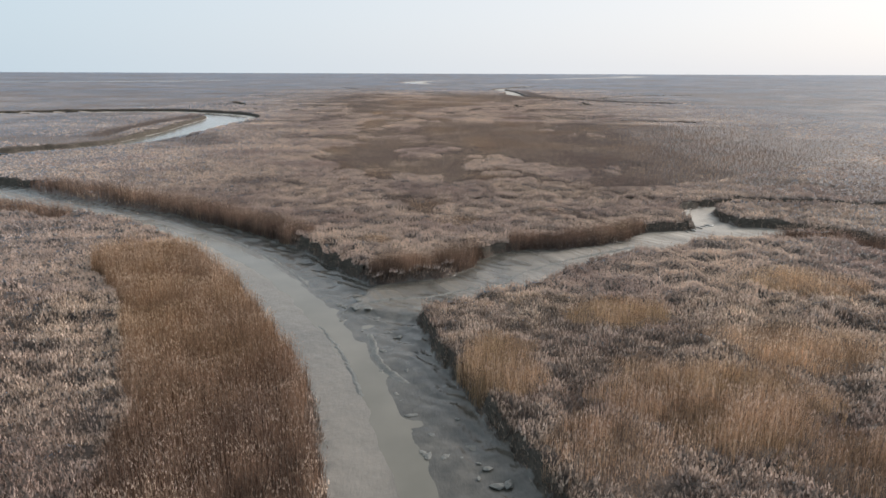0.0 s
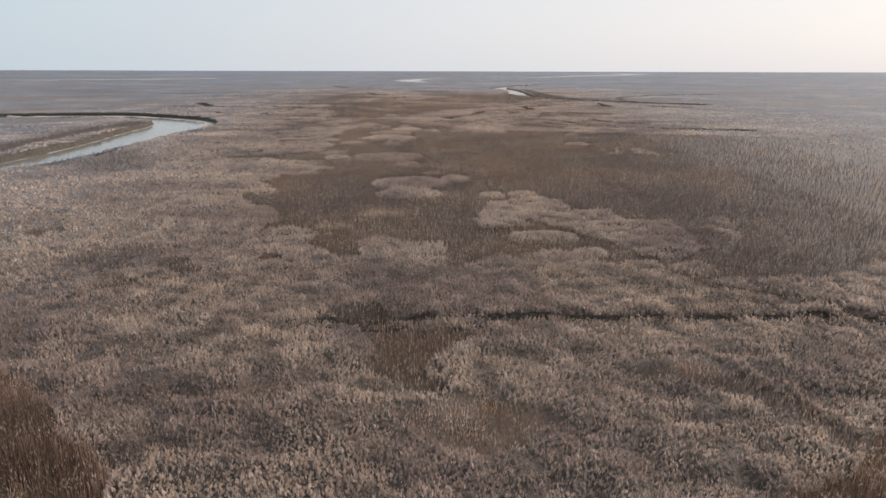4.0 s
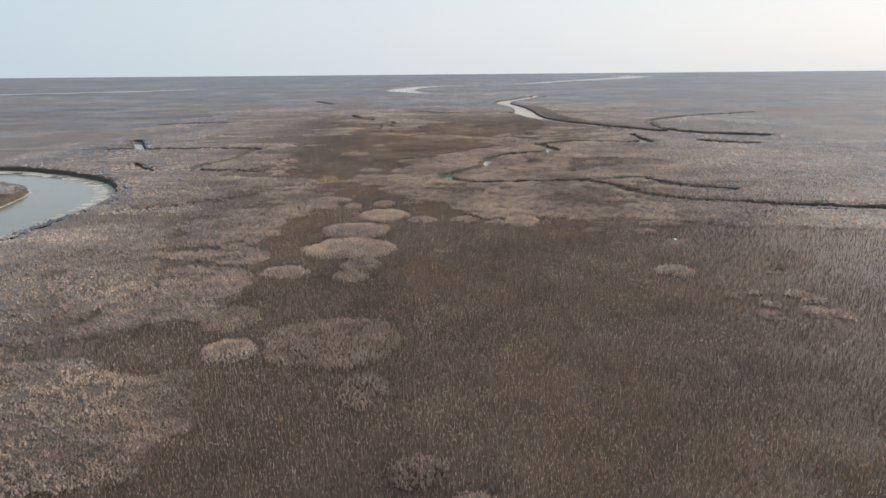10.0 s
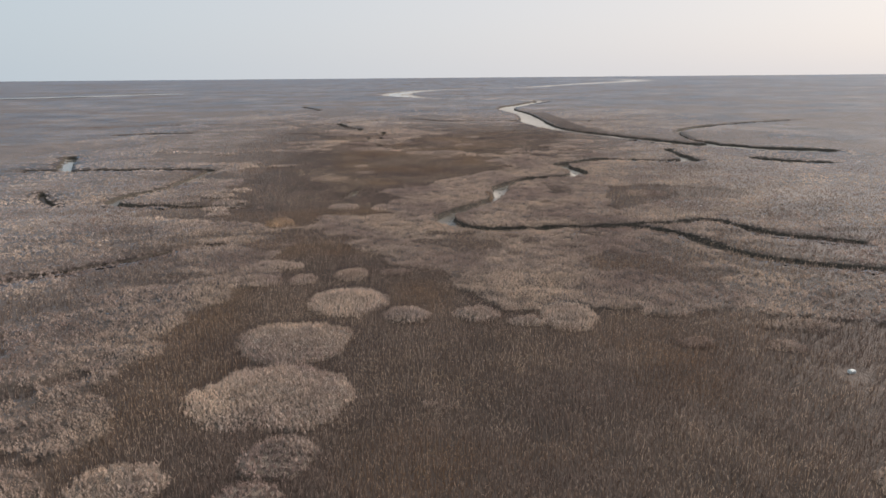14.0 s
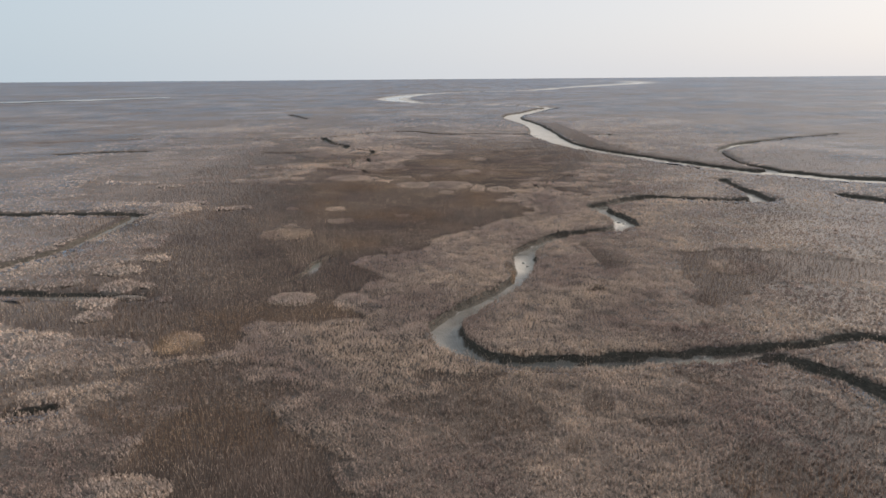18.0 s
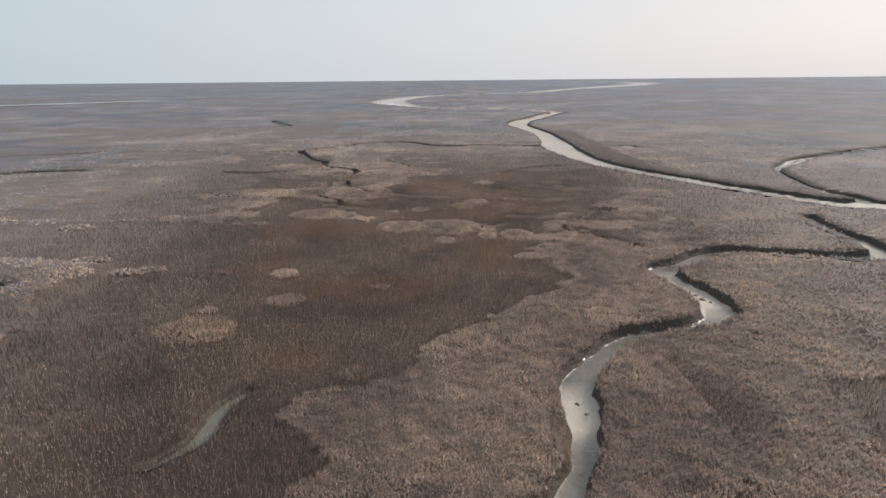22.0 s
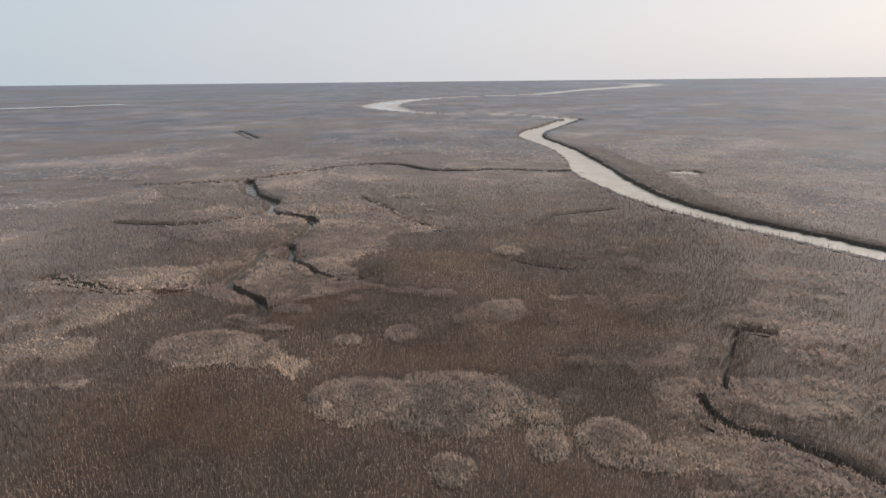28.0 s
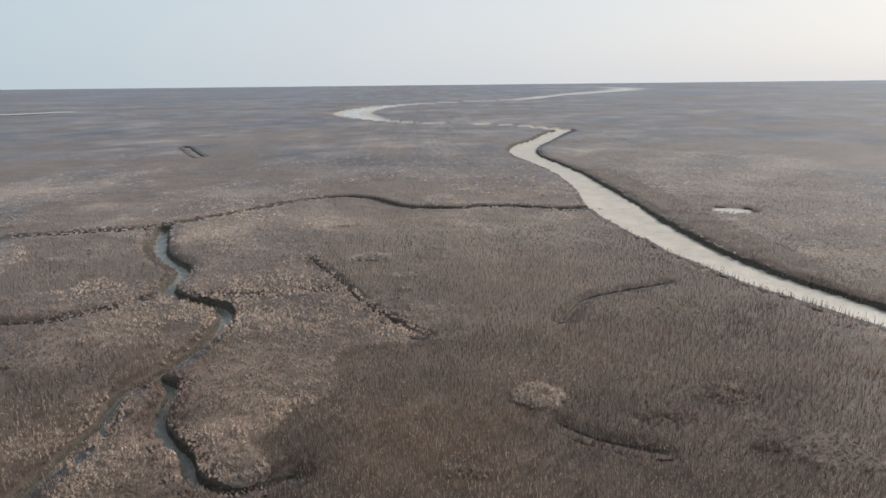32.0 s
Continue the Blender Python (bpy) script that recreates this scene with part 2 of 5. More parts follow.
def creek(name, points, depth, label, water=0.0, width=None):
    """water: how much of the half width lies under water."""
    slim = 0.6 if name == "ditch" else 1.0
    pts = [(p[0], p[1], slim * (width if len(p) == 2 else p[2])) for p in points]
    p = np.array([pts[0], *pts, pts[-1]], float)
    line = []
    for a, b, c, d in zip(p[:-3], p[1:-2], p[2:-1], p[3:]):
        for s in np.linspace(0, 1, 8, endpoint=False):
            line.append(0.5 * (2 * b + (c - a) * s + (2 * a - 5 * b + 4 * c - d) * s**2 + (3 * b - a - 3 * c + d) * s**3))
    line = np.array([*line, p[-1]])
    line[:, 2] = np.maximum(line[:, 2], 0.72 if name == "creek" else 0.25)
    CREEKS.append((name, line, depth, label, water))


creek("channel", [(3.5, 5, 7.5), (1.5, 20, 6.6), (-0.9, 32.1, 6.2), (-3.6, 41.7, 6.1), (-5.9, 48.6, 5.8), (-8.4, 55.2, 6.4), (-12.4, 63.4, 7.2), (-16.9, 71.2, 6.8), (-22.4, 79.3, 6.6),
                  (-29, 87, 6.4), (-34.2, 92.4, 6.0), (-46.3, 102.6, 5.2), (-56.5, 109, 5.2), (-68.1, 115.3, 5.3), (-79, 121.4, 5.5), (-92, 130, 6), (-108, 134, 7), (-130, 132, 7), (-146, 139, 7), (-154, 152, 7.5), (-151, 166, 8)], 1.25,
      "broad tidal channel of shallow silty water between mud banks", 0.19)
creek("channel", [(-150, 165, 8), (-125, 185, 8), (-106, 211, 8), (-103, 237, 9), (-104, 270, 10), (-106, 298, 12), (-106, 318, 14), (-110, 338, 13), (-118, 354, 11),
                  (-130, 364, 11), (-145, 372, 12), (-165, 377, 14), (-200, 372, 14), (-245, 350, 12)], 1.4, "wide bend of a tidal river with pale wet mud", 0.8)
creek("side_creek", [(-11, 64.6, 5.2), (-6.7, 66.5, 5.7), (-2.2, 68.3, 5.4), (1.6, 70.3, 5.0), (5.9, 74.2, 5.4), (10, 79.8, 6.3), (15.2, 82.2, 4.9), (21.3, 85.7, 3.9), (26.3, 88, 3.9), (31, 92.1, 5.1), (36.2, 94, 4.9), (41, 95.6, 4.8),
                     (46, 97, 3.8), (51, 97, 2.2), (55.8, 92.5, 1.7), (59.5, 85, 1.8), (63, 76, 2), (68, 68, 2)], 0.85, "drained side creek with rippled glossy mud")
creek("creek", [(41, 98, 4), (40.8, 103.5, 3.2), (41.3, 109.5, 2.8), (44, 114, 2.2), (49, 117, 1.3), (56, 117.5, 1.1), (66, 115.5, 1.1), (77, 114, 1.3), (100, 112, 1.5)], 0.9, "narrow muddy creek under a dark reed bank")
creek("ditch", [(-12.5, 116.3), (-2.2, 117), (4.7, 117.4), (17, 117.3), (33, 117.2), (42, 117)], 0.6, "narrow dark ditch hidden among tussocks", 0, 1.2)
creek("creek", [(81, 335, 1.5), (68, 343, 1.3), (59.4, 355, 1.2), (50, 353, 1.2), (36, 350.8, 1.3), (29.5, 349, 2), (18.6, 348.1, 1.9), (9.8, 348.2, 1.7), (5, 349.5, 1.8), (1.8, 352.8, 2.1),
                (-0.2, 357.8, 2.2), (-0.3, 363, 2.1), (3.4, 368.9, 2.1), (8.2, 375.4, 1.8), (12.4, 382.5, 1.5), (14.2, 387, 1.6), (15.6, 394, 2), (16.8, 402.5, 2.3), (22, 411, 1.9), (28.5, 417.5, 1.9),
                (38.5, 421, 1.6), (44.6, 426.5, 2.6), (45.5, 434, 2.6), (43.8, 443, 2.4), (43.2, 450.5, 2.7), (48.5, 454.5, 2.4), (59.5, 463, 2.4), (71, 462, 2.3), (84, 457.8, 2.4), (93, 458, 3.2)], 0.95,
      "winding tidal creek with pale mud and steep dark banks")
creek("creek", [(30, 348.6), (34, 348.9), (41, 348.7), (47.5, 343.5), (52, 333), (57, 325), (64, 320.5), (80, 314), (110, 306)], 0.85, "narrow creek joining the winding one", 0.3, 1.6)
creek("pool", [(-29.5, 385.5, 0.4), (-27.5, 388, 0.7), (-26.2, 390, 1.0), (-25.8, 393.2, 1.1), (-25.7, 397.4, 0.9), (-23.8, 401.5, 0.6)], 0.7, "short muddy pool in the reed bed", 0.85)
creek("ditch", [(-150, 446), (-134, 445.6), (-104, 446), (-84, 445), (-82.5, 437), (-82.8, 420), (-83, 407), (-88.7, 394), (-89, 383), (-82, 378.5), (-74, 378), (-52.6, 376.5)], 0.6, "angular drainage ditch in pale tussock marsh", 0, 2.4)
creek("ditch", [(-81.1, 309.0), (-76.9, 312.2), (-71.5, 315.6), (-65.9, 319.6), (-60.3, 324.8), (-55.8, 330.2), (-53.2, 332.8), (-49.8, 335.8), (-45.3, 337.4)], 0.6, "shallow overgrown ditch", 0, 1.1)
creek("pool", [(-155, 485), (-146, 466), (-137, 447)], 0.9, "short dark pool by a ditch", 0.8, 2.2)
creek("ditch", [(-116.8, 398.6), (-110, 388), (-102, 379.6)], 0.9, "short ditch in pale marsh", 0, 1.3)
creek("river", [(160, 487, 6), (139, 497, 6.5), (126.5, 511, 7), (117, 514, 6), (109, 526, 5), (98, 545, 4.8), (90, 562, 5), (80.5, 580, 5), (76, 590, 4.8), (71.3, 603, 5.4), (67.8, 618, 6), (65.8, 631, 6.3), (64.2, 657, 7.6),
                (64.8, 687, 8.4), (66.8, 716, 6.5), (68, 762, 6), (65, 799, 6.2), (62, 830, 7), (64, 855, 8), (72, 885, 8), (85, 912, 7), (107, 968, 7.5), (120, 995, 7), (115, 1020, 6), (92, 1060, 5), (60, 1090, 5)], 1.0,
      "broad tidal river with pale shining mud")
creek("river", [(60, 1090, 5), (8, 1112, 5), (-25, 1160, 7), (-45, 1210, 16), (-62, 1265, 22), (-72, 1330, 24), (-66, 1406, 24), (-45, 1500, 20), (0, 1600, 15), (90, 1700, 14), (221, 1804, 18), (397, 2171, 26), (600, 2480, 40), (760, 2800, 60), (842, 3250, 60), (627, 3640, 40)], 1.0,
      "distant bends of the tidal river", 0.4)
creek("side_creek", [(126, 513, 3), (127, 525, 2), (124.5, 541, 0.9), (133, 583, 1), (146, 600, 3.2), (158, 614, 3.6), (176, 628, 1.4), (194, 640, 1.6), (240, 668, 1.4)], 0.9, "muddy side creek beyond the river", 0.3)
creek("side_creek", [(98, 497, 1.5), (95.5, 484, 1.5), (96, 472, 1.8), (94, 460, 3)], 0.9, "short muddy link between creek and river")
creek("pool", [(121, 466, 1.5), (124, 460, 4), (128, 455, 4), (140, 449, 2.5)], 0.9, "pale muddy pool beside the creek", 0.3)
creek("ditch", [(-105, 655, 0.9), (-82, 661, 0.9), (-70.9, 667, 1), (-56.7, 680, 1.2), (-39.6, 700, 1.4), (-25.5, 710, 1.6), (-15, 706, 2.2), (-8, 696, 2.4), (-2, 688.5, 2.2), (12.7, 685, 1.6), (30.9, 685.6, 1.8), (47.4, 678.5, 2.2), (60, 684, 3)], 0.95, "winding tributary ditch running to the river", 0.3)
creek("creek", [(-69.5, 663, 1.6), (-63, 642, 1.7), (-57, 630, 1.6), (-50, 620, 1.5), (-48.3, 606, 1.3), (-42.6, 599.2, 1.2), (-35, 594.5, 1.4), (-32.3, 587, 1.2), (-33.7, 574.4, 0.8), (-36.2, 566.5, 0.8),
                (-38.7, 560.5, 0.9), (-37.6, 552.5, 1), (-38.8, 544.7, 0.9), (-39.5, 537, 0.9), (-36, 531, 0.8), (-31, 526, 1), (-29, 521, 0.9)], 1.2, "narrow winding creek with steep shaded banks")
creek("creek", [(-36.2, 565.5), (-32.4, 562), (-31.4, 554.1), (-28.5, 548.7), (-25.3, 544.9), (-23, 540.5), (-19.2, 538.2), (-15.5, 539.2), (-13, 541)], 1.1, "narrow creek branch curling round a pale clump", 0, 0.8)
creek("ditch", [(-42.6, 602), (-30.3, 600.6), (-14.5, 602.9)], 0.4, "straight narrow ditch", 0, 0.6)
creek("ditch", [(-23.3, 626), (-15, 607.8), (-7.3, 590.2), (1.4, 577.5)], 0.35, "straight narrow ditch", 0, 0.42)
creek("ditch", [(-48.1, 603.1), (-54.4, 595.4), (-65.9, 589), (-85, 592)], 0.7, "shallow overgrown ditch", 0, 0.6)
creek("ditch", [(17, 549.5), (20.5, 545.6), (26.5, 542.6)], 0.45, "short ditch with a pale edge", 0, 0.3)
creek("ditch", [(25.4, 583.4), (29, 590), (34, 595.5), (50.2, 602.4)], 0.6, "shallow overgrown ditch", 0, 0.7)
creek("ditch", [(-75, 541), (-62, 534), (-54.5, 531.6), (-40.2, 534.4)], 0.9, "dark ditch in the reed bed", 0, 0.5)
creek("ditch", [(44.2, 466.5), (42.1, 469.4), (40.1, 473.2), (38.6, 476.2), (35.2, 478.7), (32.5, 480.2), (30.8, 483.6), (31.1, 487.8)], 0.9, "reed-choked ditch through pale tussocks", 0, 1.1)
creek("ditch", [(34.9, 490.1), (37.6, 496.4), (41.0, 501.7), (43.5, 506.9), (46.0, 509.4), (49.5, 508.2)], 0.9, "narrow winding ditch between tussocks", 0, 0.5)
creek("pool", [(4.8, 147.9, 0.3), (5.6, 148.7, 0.55), (6.5, 149.4, 0.6), (7.4, 150.0, 0.35)], 0.4, "small shining puddle at the foot of the pale tussocks", 0.85)
creek("pool", [(54.3, 256.8, 0.5), (55.3, 257.6, 0.8), (56.3, 258.6, 0.4)], 0.4, "small pale puddle in the reed bed", 0.5)
creek("pool", [(93, 672, 2.2), (97.4, 672.4, 5), (102, 673, 2)], 0.35, "small pale pool beyond the river")
creek("ditch", [(-231.0, 648.5), (-215.7, 652.5), (-198.3, 656.6), (-175.5, 666.1)], 0.8, "long pale-edged drainage ditch in the far marsh", 0, 2.4)
creek("ditch", [(-184.2, 586.8), (-169.2, 595.2), (-158.2, 598.4), (-148.2, 601.7)], 0.8, "long pale-edged drainage ditch in the far marsh", 0, 2.4)
creek("pool", [(-140.0, 901.2), (-127.5, 872.5), (-114.1, 844.4)], 0.6, "short narrow pool in the far marsh", 0.6, 1.6)
creek("channel", [(-1100, 1010, 12), (-760, 1180, 14), (-560, 1330, 16), (-470, 1440, 14)], 1.0, "distant pale reach of river", 0.85)

# ---- plan: dark reed beds as outlines, pale clumps as (x, y, rx, ry) ----
BED_TOP = [(95, 283.5), (64.6, 288.1), (49, 294), (41.3, 297), (32.4, 297.9), (24, 297.5), (8.4, 298.6), (5, 302.8), (1.7, 306.3), (0.4, 310.2), (-0.2, 316.6), (-6.3, 320.3), (-10.2, 321.7), (-13.8, 329.1), (-20.8, 336.3),
           (-30.2, 337.5), (-31.6, 332.9), (-32.3, 322.1), (-28.3, 318.2), (-27.9, 312.7), (-29.9, 309.9), (-34.8, 308.1), (-33, 303.1), (-38.2, 297.7), (-35.8, 294.7), (-38, 288.1)]
BED_WEST = [(-35.2, 283.7), (-37.8, 281.1), (-38.1, 276), (-40, 273.7), (-36.9, 273.1), (-33.8, 269.6), (-32.7, 264.1), (-38, 261.8), (-45, 264.4), (-52.6, 265.3), (-52.1, 260), (-43.6, 260.8), (-36.8, 259.4), (-33.3, 255.7),
            (-31.7, 250.3), (-34.8, 244.1), (-33.4, 235.6), (-40.9, 234.2), (-55.9, 226.2), (-53.8, 222.3), (-41.9, 222), (-38.9, 218.5), (-30.2, 219.4), (-28.1, 216.1), (-27.6, 211.1), (-25.9, 206.6), (-28.8, 201.8), (-27.4, 200.3),
            (-28.4, 198.3), (-32.5, 197), (-35.8, 197.7), (-35.5, 192.7), (-37.5, 189.5)]
BED_SOUTH = [(-36.5, 186.9), (-32.9, 181.6), (-36.4, 175.1), (-33.9, 167.7), (-30.1, 165.2), (-25.8, 155.1), (-26.6, 151), (-27.6, 147), (-26.1, 149.6), (-23.6, 151), (-20, 149.6), (-18.5, 147), (-19, 144.1), (-18.5, 142.2), (-16.5, 141),
             (-15.7, 138.7), (-14.2, 136.4), (-11.7, 136.6), (-11.6, 139.3), (-12.5, 141.9), (-12.6, 143.4), (-10.9, 145), (-8.8, 144.7), (-6.9, 142.4), (-4.4, 143), (-2, 141.9), (-1.5, 139.8), (-3.2, 137.1), (-1.9, 135.6), (-1.5, 131.3),
             (0.8, 131.6), (1.5, 133.9), (3.5, 135.6), (5.4, 137.6), (8.5, 138.1), (11.9, 139.4), (13.8, 138.4), (14.3, 135.6), (16.9, 134.6), (17.4, 131.3), (22.3, 130.5), (25, 127.4), (39.9, 129.1), (59.8, 141), (109.8, 190.4), (115, 272.6)]
BED_MIDDLE = [(-78, 365), (-67.4, 363.5), (-55.1, 358), (-42.6, 356.8), (-39.2, 350.5), (-32.4, 350), (-28.5, 352.5), (-29.1, 355.2), (-28.3, 357.2), (-29.9, 360.4), (-29.5, 363.3), (-23.6, 362), (-19.2, 363.6), (-13.1, 364.1), (-14.3, 367.3),
              (-16.5, 370.2), (-17, 374.8), (-14.8, 379), (-11.6, 383.5), (-13.9, 389.9), (-18, 394), (-15.8, 399.7), (-10.4, 401.1), (-5.5, 403.6), (-2.9, 408.2), (-3.1, 412.2), (-0.8, 415.8), (1.4, 418.9), (6.6, 421.3), (8.5, 425.8), (13, 429.6)]
BED_MIDDLE_NORTH = [(15.3, 433.9), (19.9, 436), (21.8, 441), (25.1, 443.5), (22.2, 452.5), (21.8, 455.8), (23.5, 459.2), (19.1, 465), (21.1, 467.9), (25.7, 472.7), (19.7, 472.9), (15.2, 474.8), (9.1, 475.6), (8.9, 479.6), (0.3, 479.2), (-3.6, 477.3),
                    (-6.6, 482.3), (-10.7, 482.4), (-12.9, 486.4), (-16.2, 490.8), (-22.5, 498.8), (-38.7, 498.3), (-47.5, 491.9), (-61.5, 496.1), (-90, 500), (-118, 492), (-105, 466), (-69.2, 458), (-71.7, 438), (-62.8, 417), (-62.5, 410.2),
                    (-66.8, 407.3), (-62.5, 398.7), (-67.2, 392.7), (-70, 378)]
BED_NORTH = [(-19.1, 547.8), (-15.9, 551.5), (-11.2, 556.9), (-11.3, 563.6), (-12.7, 569.4), (-8.1, 573.3), (2.3, 574.7), (8.4, 575.4), (13, 583.9), (20.1, 575.7), (25.1, 564.7), (28, 556), (22, 549), (26, 541), (38, 546), (44.3, 532.3), (30.1, 527), (6, 522), (-13.1, 534)]
BED_PATCH = [(47.6, 400.5), (42.9, 381), (42.2, 376.5), (40.4, 370.2), (42.3, 367.5), (45.5, 368.6), (52.2, 376.2), (59.9, 381.5), (76.9, 379.6), (84.5, 388.5), (75.7, 399.4), (59, 404)]
BED_SMALL = [(-12.8, 118.7), (-11.3, 120.6), (-7.9, 120.2), (-6.3, 118.1), (-6, 115.9), (-4.4, 114.3), (-1.3, 114.7), (1.1, 113.2), (-0.7, 110.7), (-2.7, 108), (-3.1, 105.6), (-1.3, 104.1), (-2.4, 102.9), (-4.9, 103.3), (-6.6, 104), (-7.3, 106.3),
             (-7, 108.9), (-8.7, 112.5), (-11.2, 115.5)]
BED_STRIP = [(15.4, 106.9), (19.7, 105.8), (22.5, 102.1), (24.3, 98.2), (27.7, 98.2), (25.6, 95.9), (22.4, 97), (19.4, 101.8), (15.7, 105)]
BED_WEDGE = [(13.5, 487.6), (18, 487.8), (19.1, 483.2), (15.6, 483.1)]
BED_POCKET = [(-58.4, 281.6), (-59.7, 288.7), (-57.4, 289.9), (-54.9, 283.8), (-56.8, 281.6)]
DARK = [BED_TOP + BED_WEST + BED_SOUTH, BED_MIDDLE + BED_MIDDLE_NORTH, BED_NORTH, BED_PATCH, BED_SMALL, BED_STRIP, BED_WEDGE, BED_POCKET]
# pale tussock plateau standing out of the great reed bed
PLATEAU = [(2.7, 155.4), (4.3, 160.4), (6.8, 169.3), (10.4, 172.2), (16.3, 172.8), (17.7, 167.8), (18.1, 163.7), (23.5, 162.5), (24.3, 156.2), (27.4, 155.3), (34.1, 157.1), (38.8, 157.1), (39.5, 153.4), (37.5, 149.1), (37.5, 146.8), (34, 139.7), (30, 139.7),
           (25.5, 137), (22.2, 137.6), (20.1, 140.9), (20.1, 143.3), (18.7, 144.7), (16.2, 150), (12.6, 152.9), (10.3, 152.6), (7.4, 151.7), (3.4, 150.5)]
DIM = [
    [(-120, 465), (-64, 465), (-38, 470), (-14, 455), (10, 455), (27, 488), (30, 500), (24, 530), (-8, 534), (-28, 522), (-60, 530), (-130, 540)],
    [(20, 470), (60, 470), (110, 500), (90, 550), (60, 600), (20, 600), (30, 530)],
    [(30, 138), (70, 130), (120, 170), (118, 275), (60, 285), (35, 200)],
    [(-60, 305), (-20, 325), (10, 325), (60, 296), (125, 296), (125, 345), (60, 346), (10, 344), (-40, 350), (-70, 340)],
    [(-23, 633), (-23.3, 658), (-4.7, 664), (18.5, 654), (18.6, 629), (14.2, 603), (2.8, 593.6), (-9.8, 598), (-15.2, 609)],
    [(-54.6, 577.8), (-47.2, 578.4), (-40.5, 571.4), (-42, 568.5), (-49.8, 572)],
    [(-91, 624), (-83.5, 633), (-66.3, 617.7), (-67.6, 606), (-79, 603.4)],
    [(45.5, 573.8), (57.2, 570.6), (63.2, 558.2), (54.7, 546.6), (46.9, 552.8), (43.2, 563.3)],
    [(-164.5, 667.0), (-138.1, 673.4), (-108.5, 665.4), (-104.4, 633.5), (-124.0, 628.6), (-142.4, 631.9)],
    [(-99.7, 649.1), (-86.0, 655.6), (-64.2, 642.9), (-61.1, 618.5), (-80.3, 614.3)],
    [(-104.7, 572.4), (-94.7, 583.9), (-79.2, 584.9), (-59.2, 569.9), (-49.1, 561.4), (-49.4, 549.4), (-65.0, 545.2), (-75.2, 543.4), (-89.3, 548.0)],
    [(31.5, 572.3), (45.7, 579.0), (57.4, 575.7), (58.4, 556.8), (46.4, 550.8), (37.4, 553.1)],
    [(52.1, 504.0), (57.7, 502.6), (60.3, 498.6), (53.8, 488.9), (49.6, 490.6), (48.9, 495.5)],
    [(-51.8, 532.3), (-41.5, 529.3), (-32.3, 521.5), (-34.8, 514.6), (-44.7, 515.0)],
    [(40.1, 584.7), (52.0, 579.0), (59.4, 565.4), (58.3, 548.6), (56.7, 538.5), (49.6, 533.8), (47.6, 543.7), (43.5, 551.2), (36.9, 557.8)],
    [(16.7, 539.7), (21.4, 541.4), (25.4, 539.0), (22.9, 529.7), (15.6, 528.2), (10.3, 529.6)],
    [(41.1, 538.4), (48.9, 535.9), (52.4, 532.4), (48.1, 526.0), (40.3, 530.3)],
    [(2.8, 574.3), (14.5, 580.0), (21.6, 568.4), (12.0, 559.3), (3.3, 559.2)],
]
# (line, half width): swales filled with dark reed
SWALES = [([(10.3, 156.4), (12.8, 151.7), (15.8, 148.3), (18.2, 144.7), (19.2, 140.9), (20.3, 138), (21.9, 134.2), (22.9, 130.9), (25, 127.4), (28.5, 124), (36, 119)], 0.8),
          ([(-53.2, 233.7), (-47.1, 250.6), (-52.1, 262.6)], 0.5), ([(-64.1, 262.6), (-55.1, 266.6), (-50.1, 264.6)], 0.7)]
# (x, y, radius): dark hollows in the pale tussock
HOLLOWS = [(-29.7, 131, 2.1), (-55.8, 148.1, 2.2), (-52.3, 273, 2.6), (-48, 273.9, 2.4), (-55, 272.6, 2), (-68.1, 257.6, 2.6), (-45.1, 263.1, 2.5), (-44, 277.5, 2), (-51.6, 272.6, 2.2), (-22.1, 136.3, 1.6), (-32.1, 133.1, 2), (-35.1, 125.4, 2.4), (38, 360, 1.1), (41, 361.5, 0.9),
           (33, 357, 0.9), (26, 377, 1.4), (28, 381, 1), (46, 415, 1.2), (30, 408, 1.3), (-10, 478.8, 0.9), (3.5, 490.5, 1), (9, 508, 1.2), (33, 492, 1.3)]
# pale round clumps: (x, y, rx, ry, share of pale grass, warmth)
CLUMPS = [(25.9, 132.6, 2.5, 1.6, 1, 0.1), (20.7, 133, 2.5, 2.1, 1, 0.15), (16, 138.5, 2.2, 2.1, 1, 0), (11.1, 146.2, 4.8, 2.4, 1, 0), (-17.4, 152.4, 2.5, 1.5, 0.3, 0), (-11.2, 160.5, 3.4, 2.1, 0.3, 0), (7.2, 168.7, 1.9, 1.5, 1, 0), (6.7, 175.8, 2.4, 2.1, 1, 0),
          (12.2, 176.5, 2.8, 2.2, 0.7, 0), (-7.8, 177, 6.3, 4.6, 0.8, 0), (-34.4, 178.9, 2.7, 2.7, 1, 0), (-8.3, 188.3, 7.6, 6.3, 0.9, 0), (0.2, 193.8, 3, 3.2, 1, 0), (-3.9, 200, 2.6, 2.4, 0.5, 0), (-10.4, 214.9, 2.7, 4.1, 0.55, 0)]
CLUMPS_MID = [(-28.1, 225.4, 3.4, 3.4, 1, 0), (-15.7, 228.1, 8.9, 8.2, 0.55, 0), (-31.3, 236.4, 4.1, 4.6, 0.45, 0), (-17.1, 255, 3.1, 2.9, 0.7, 0.05),
              (37.3, 256.3, 3.3, 3.1, 0.9, 0.1), (-28.7, 257.5, 4.1, 3.5, 0.8, 0), (-16.2, 261.5, 3.6, 3.3, 0.75, 0), (-1.9, 270.3, 2.1, 1.2, 0.3, 0), (-19.2, 273, 8.6, 7.3, 0.92, 0.03), (40.8, 284.5, 2.4, 1.7, 0.6, 0), (30.2, 285.7, 2.3, 1.7, 0.6, 0)]
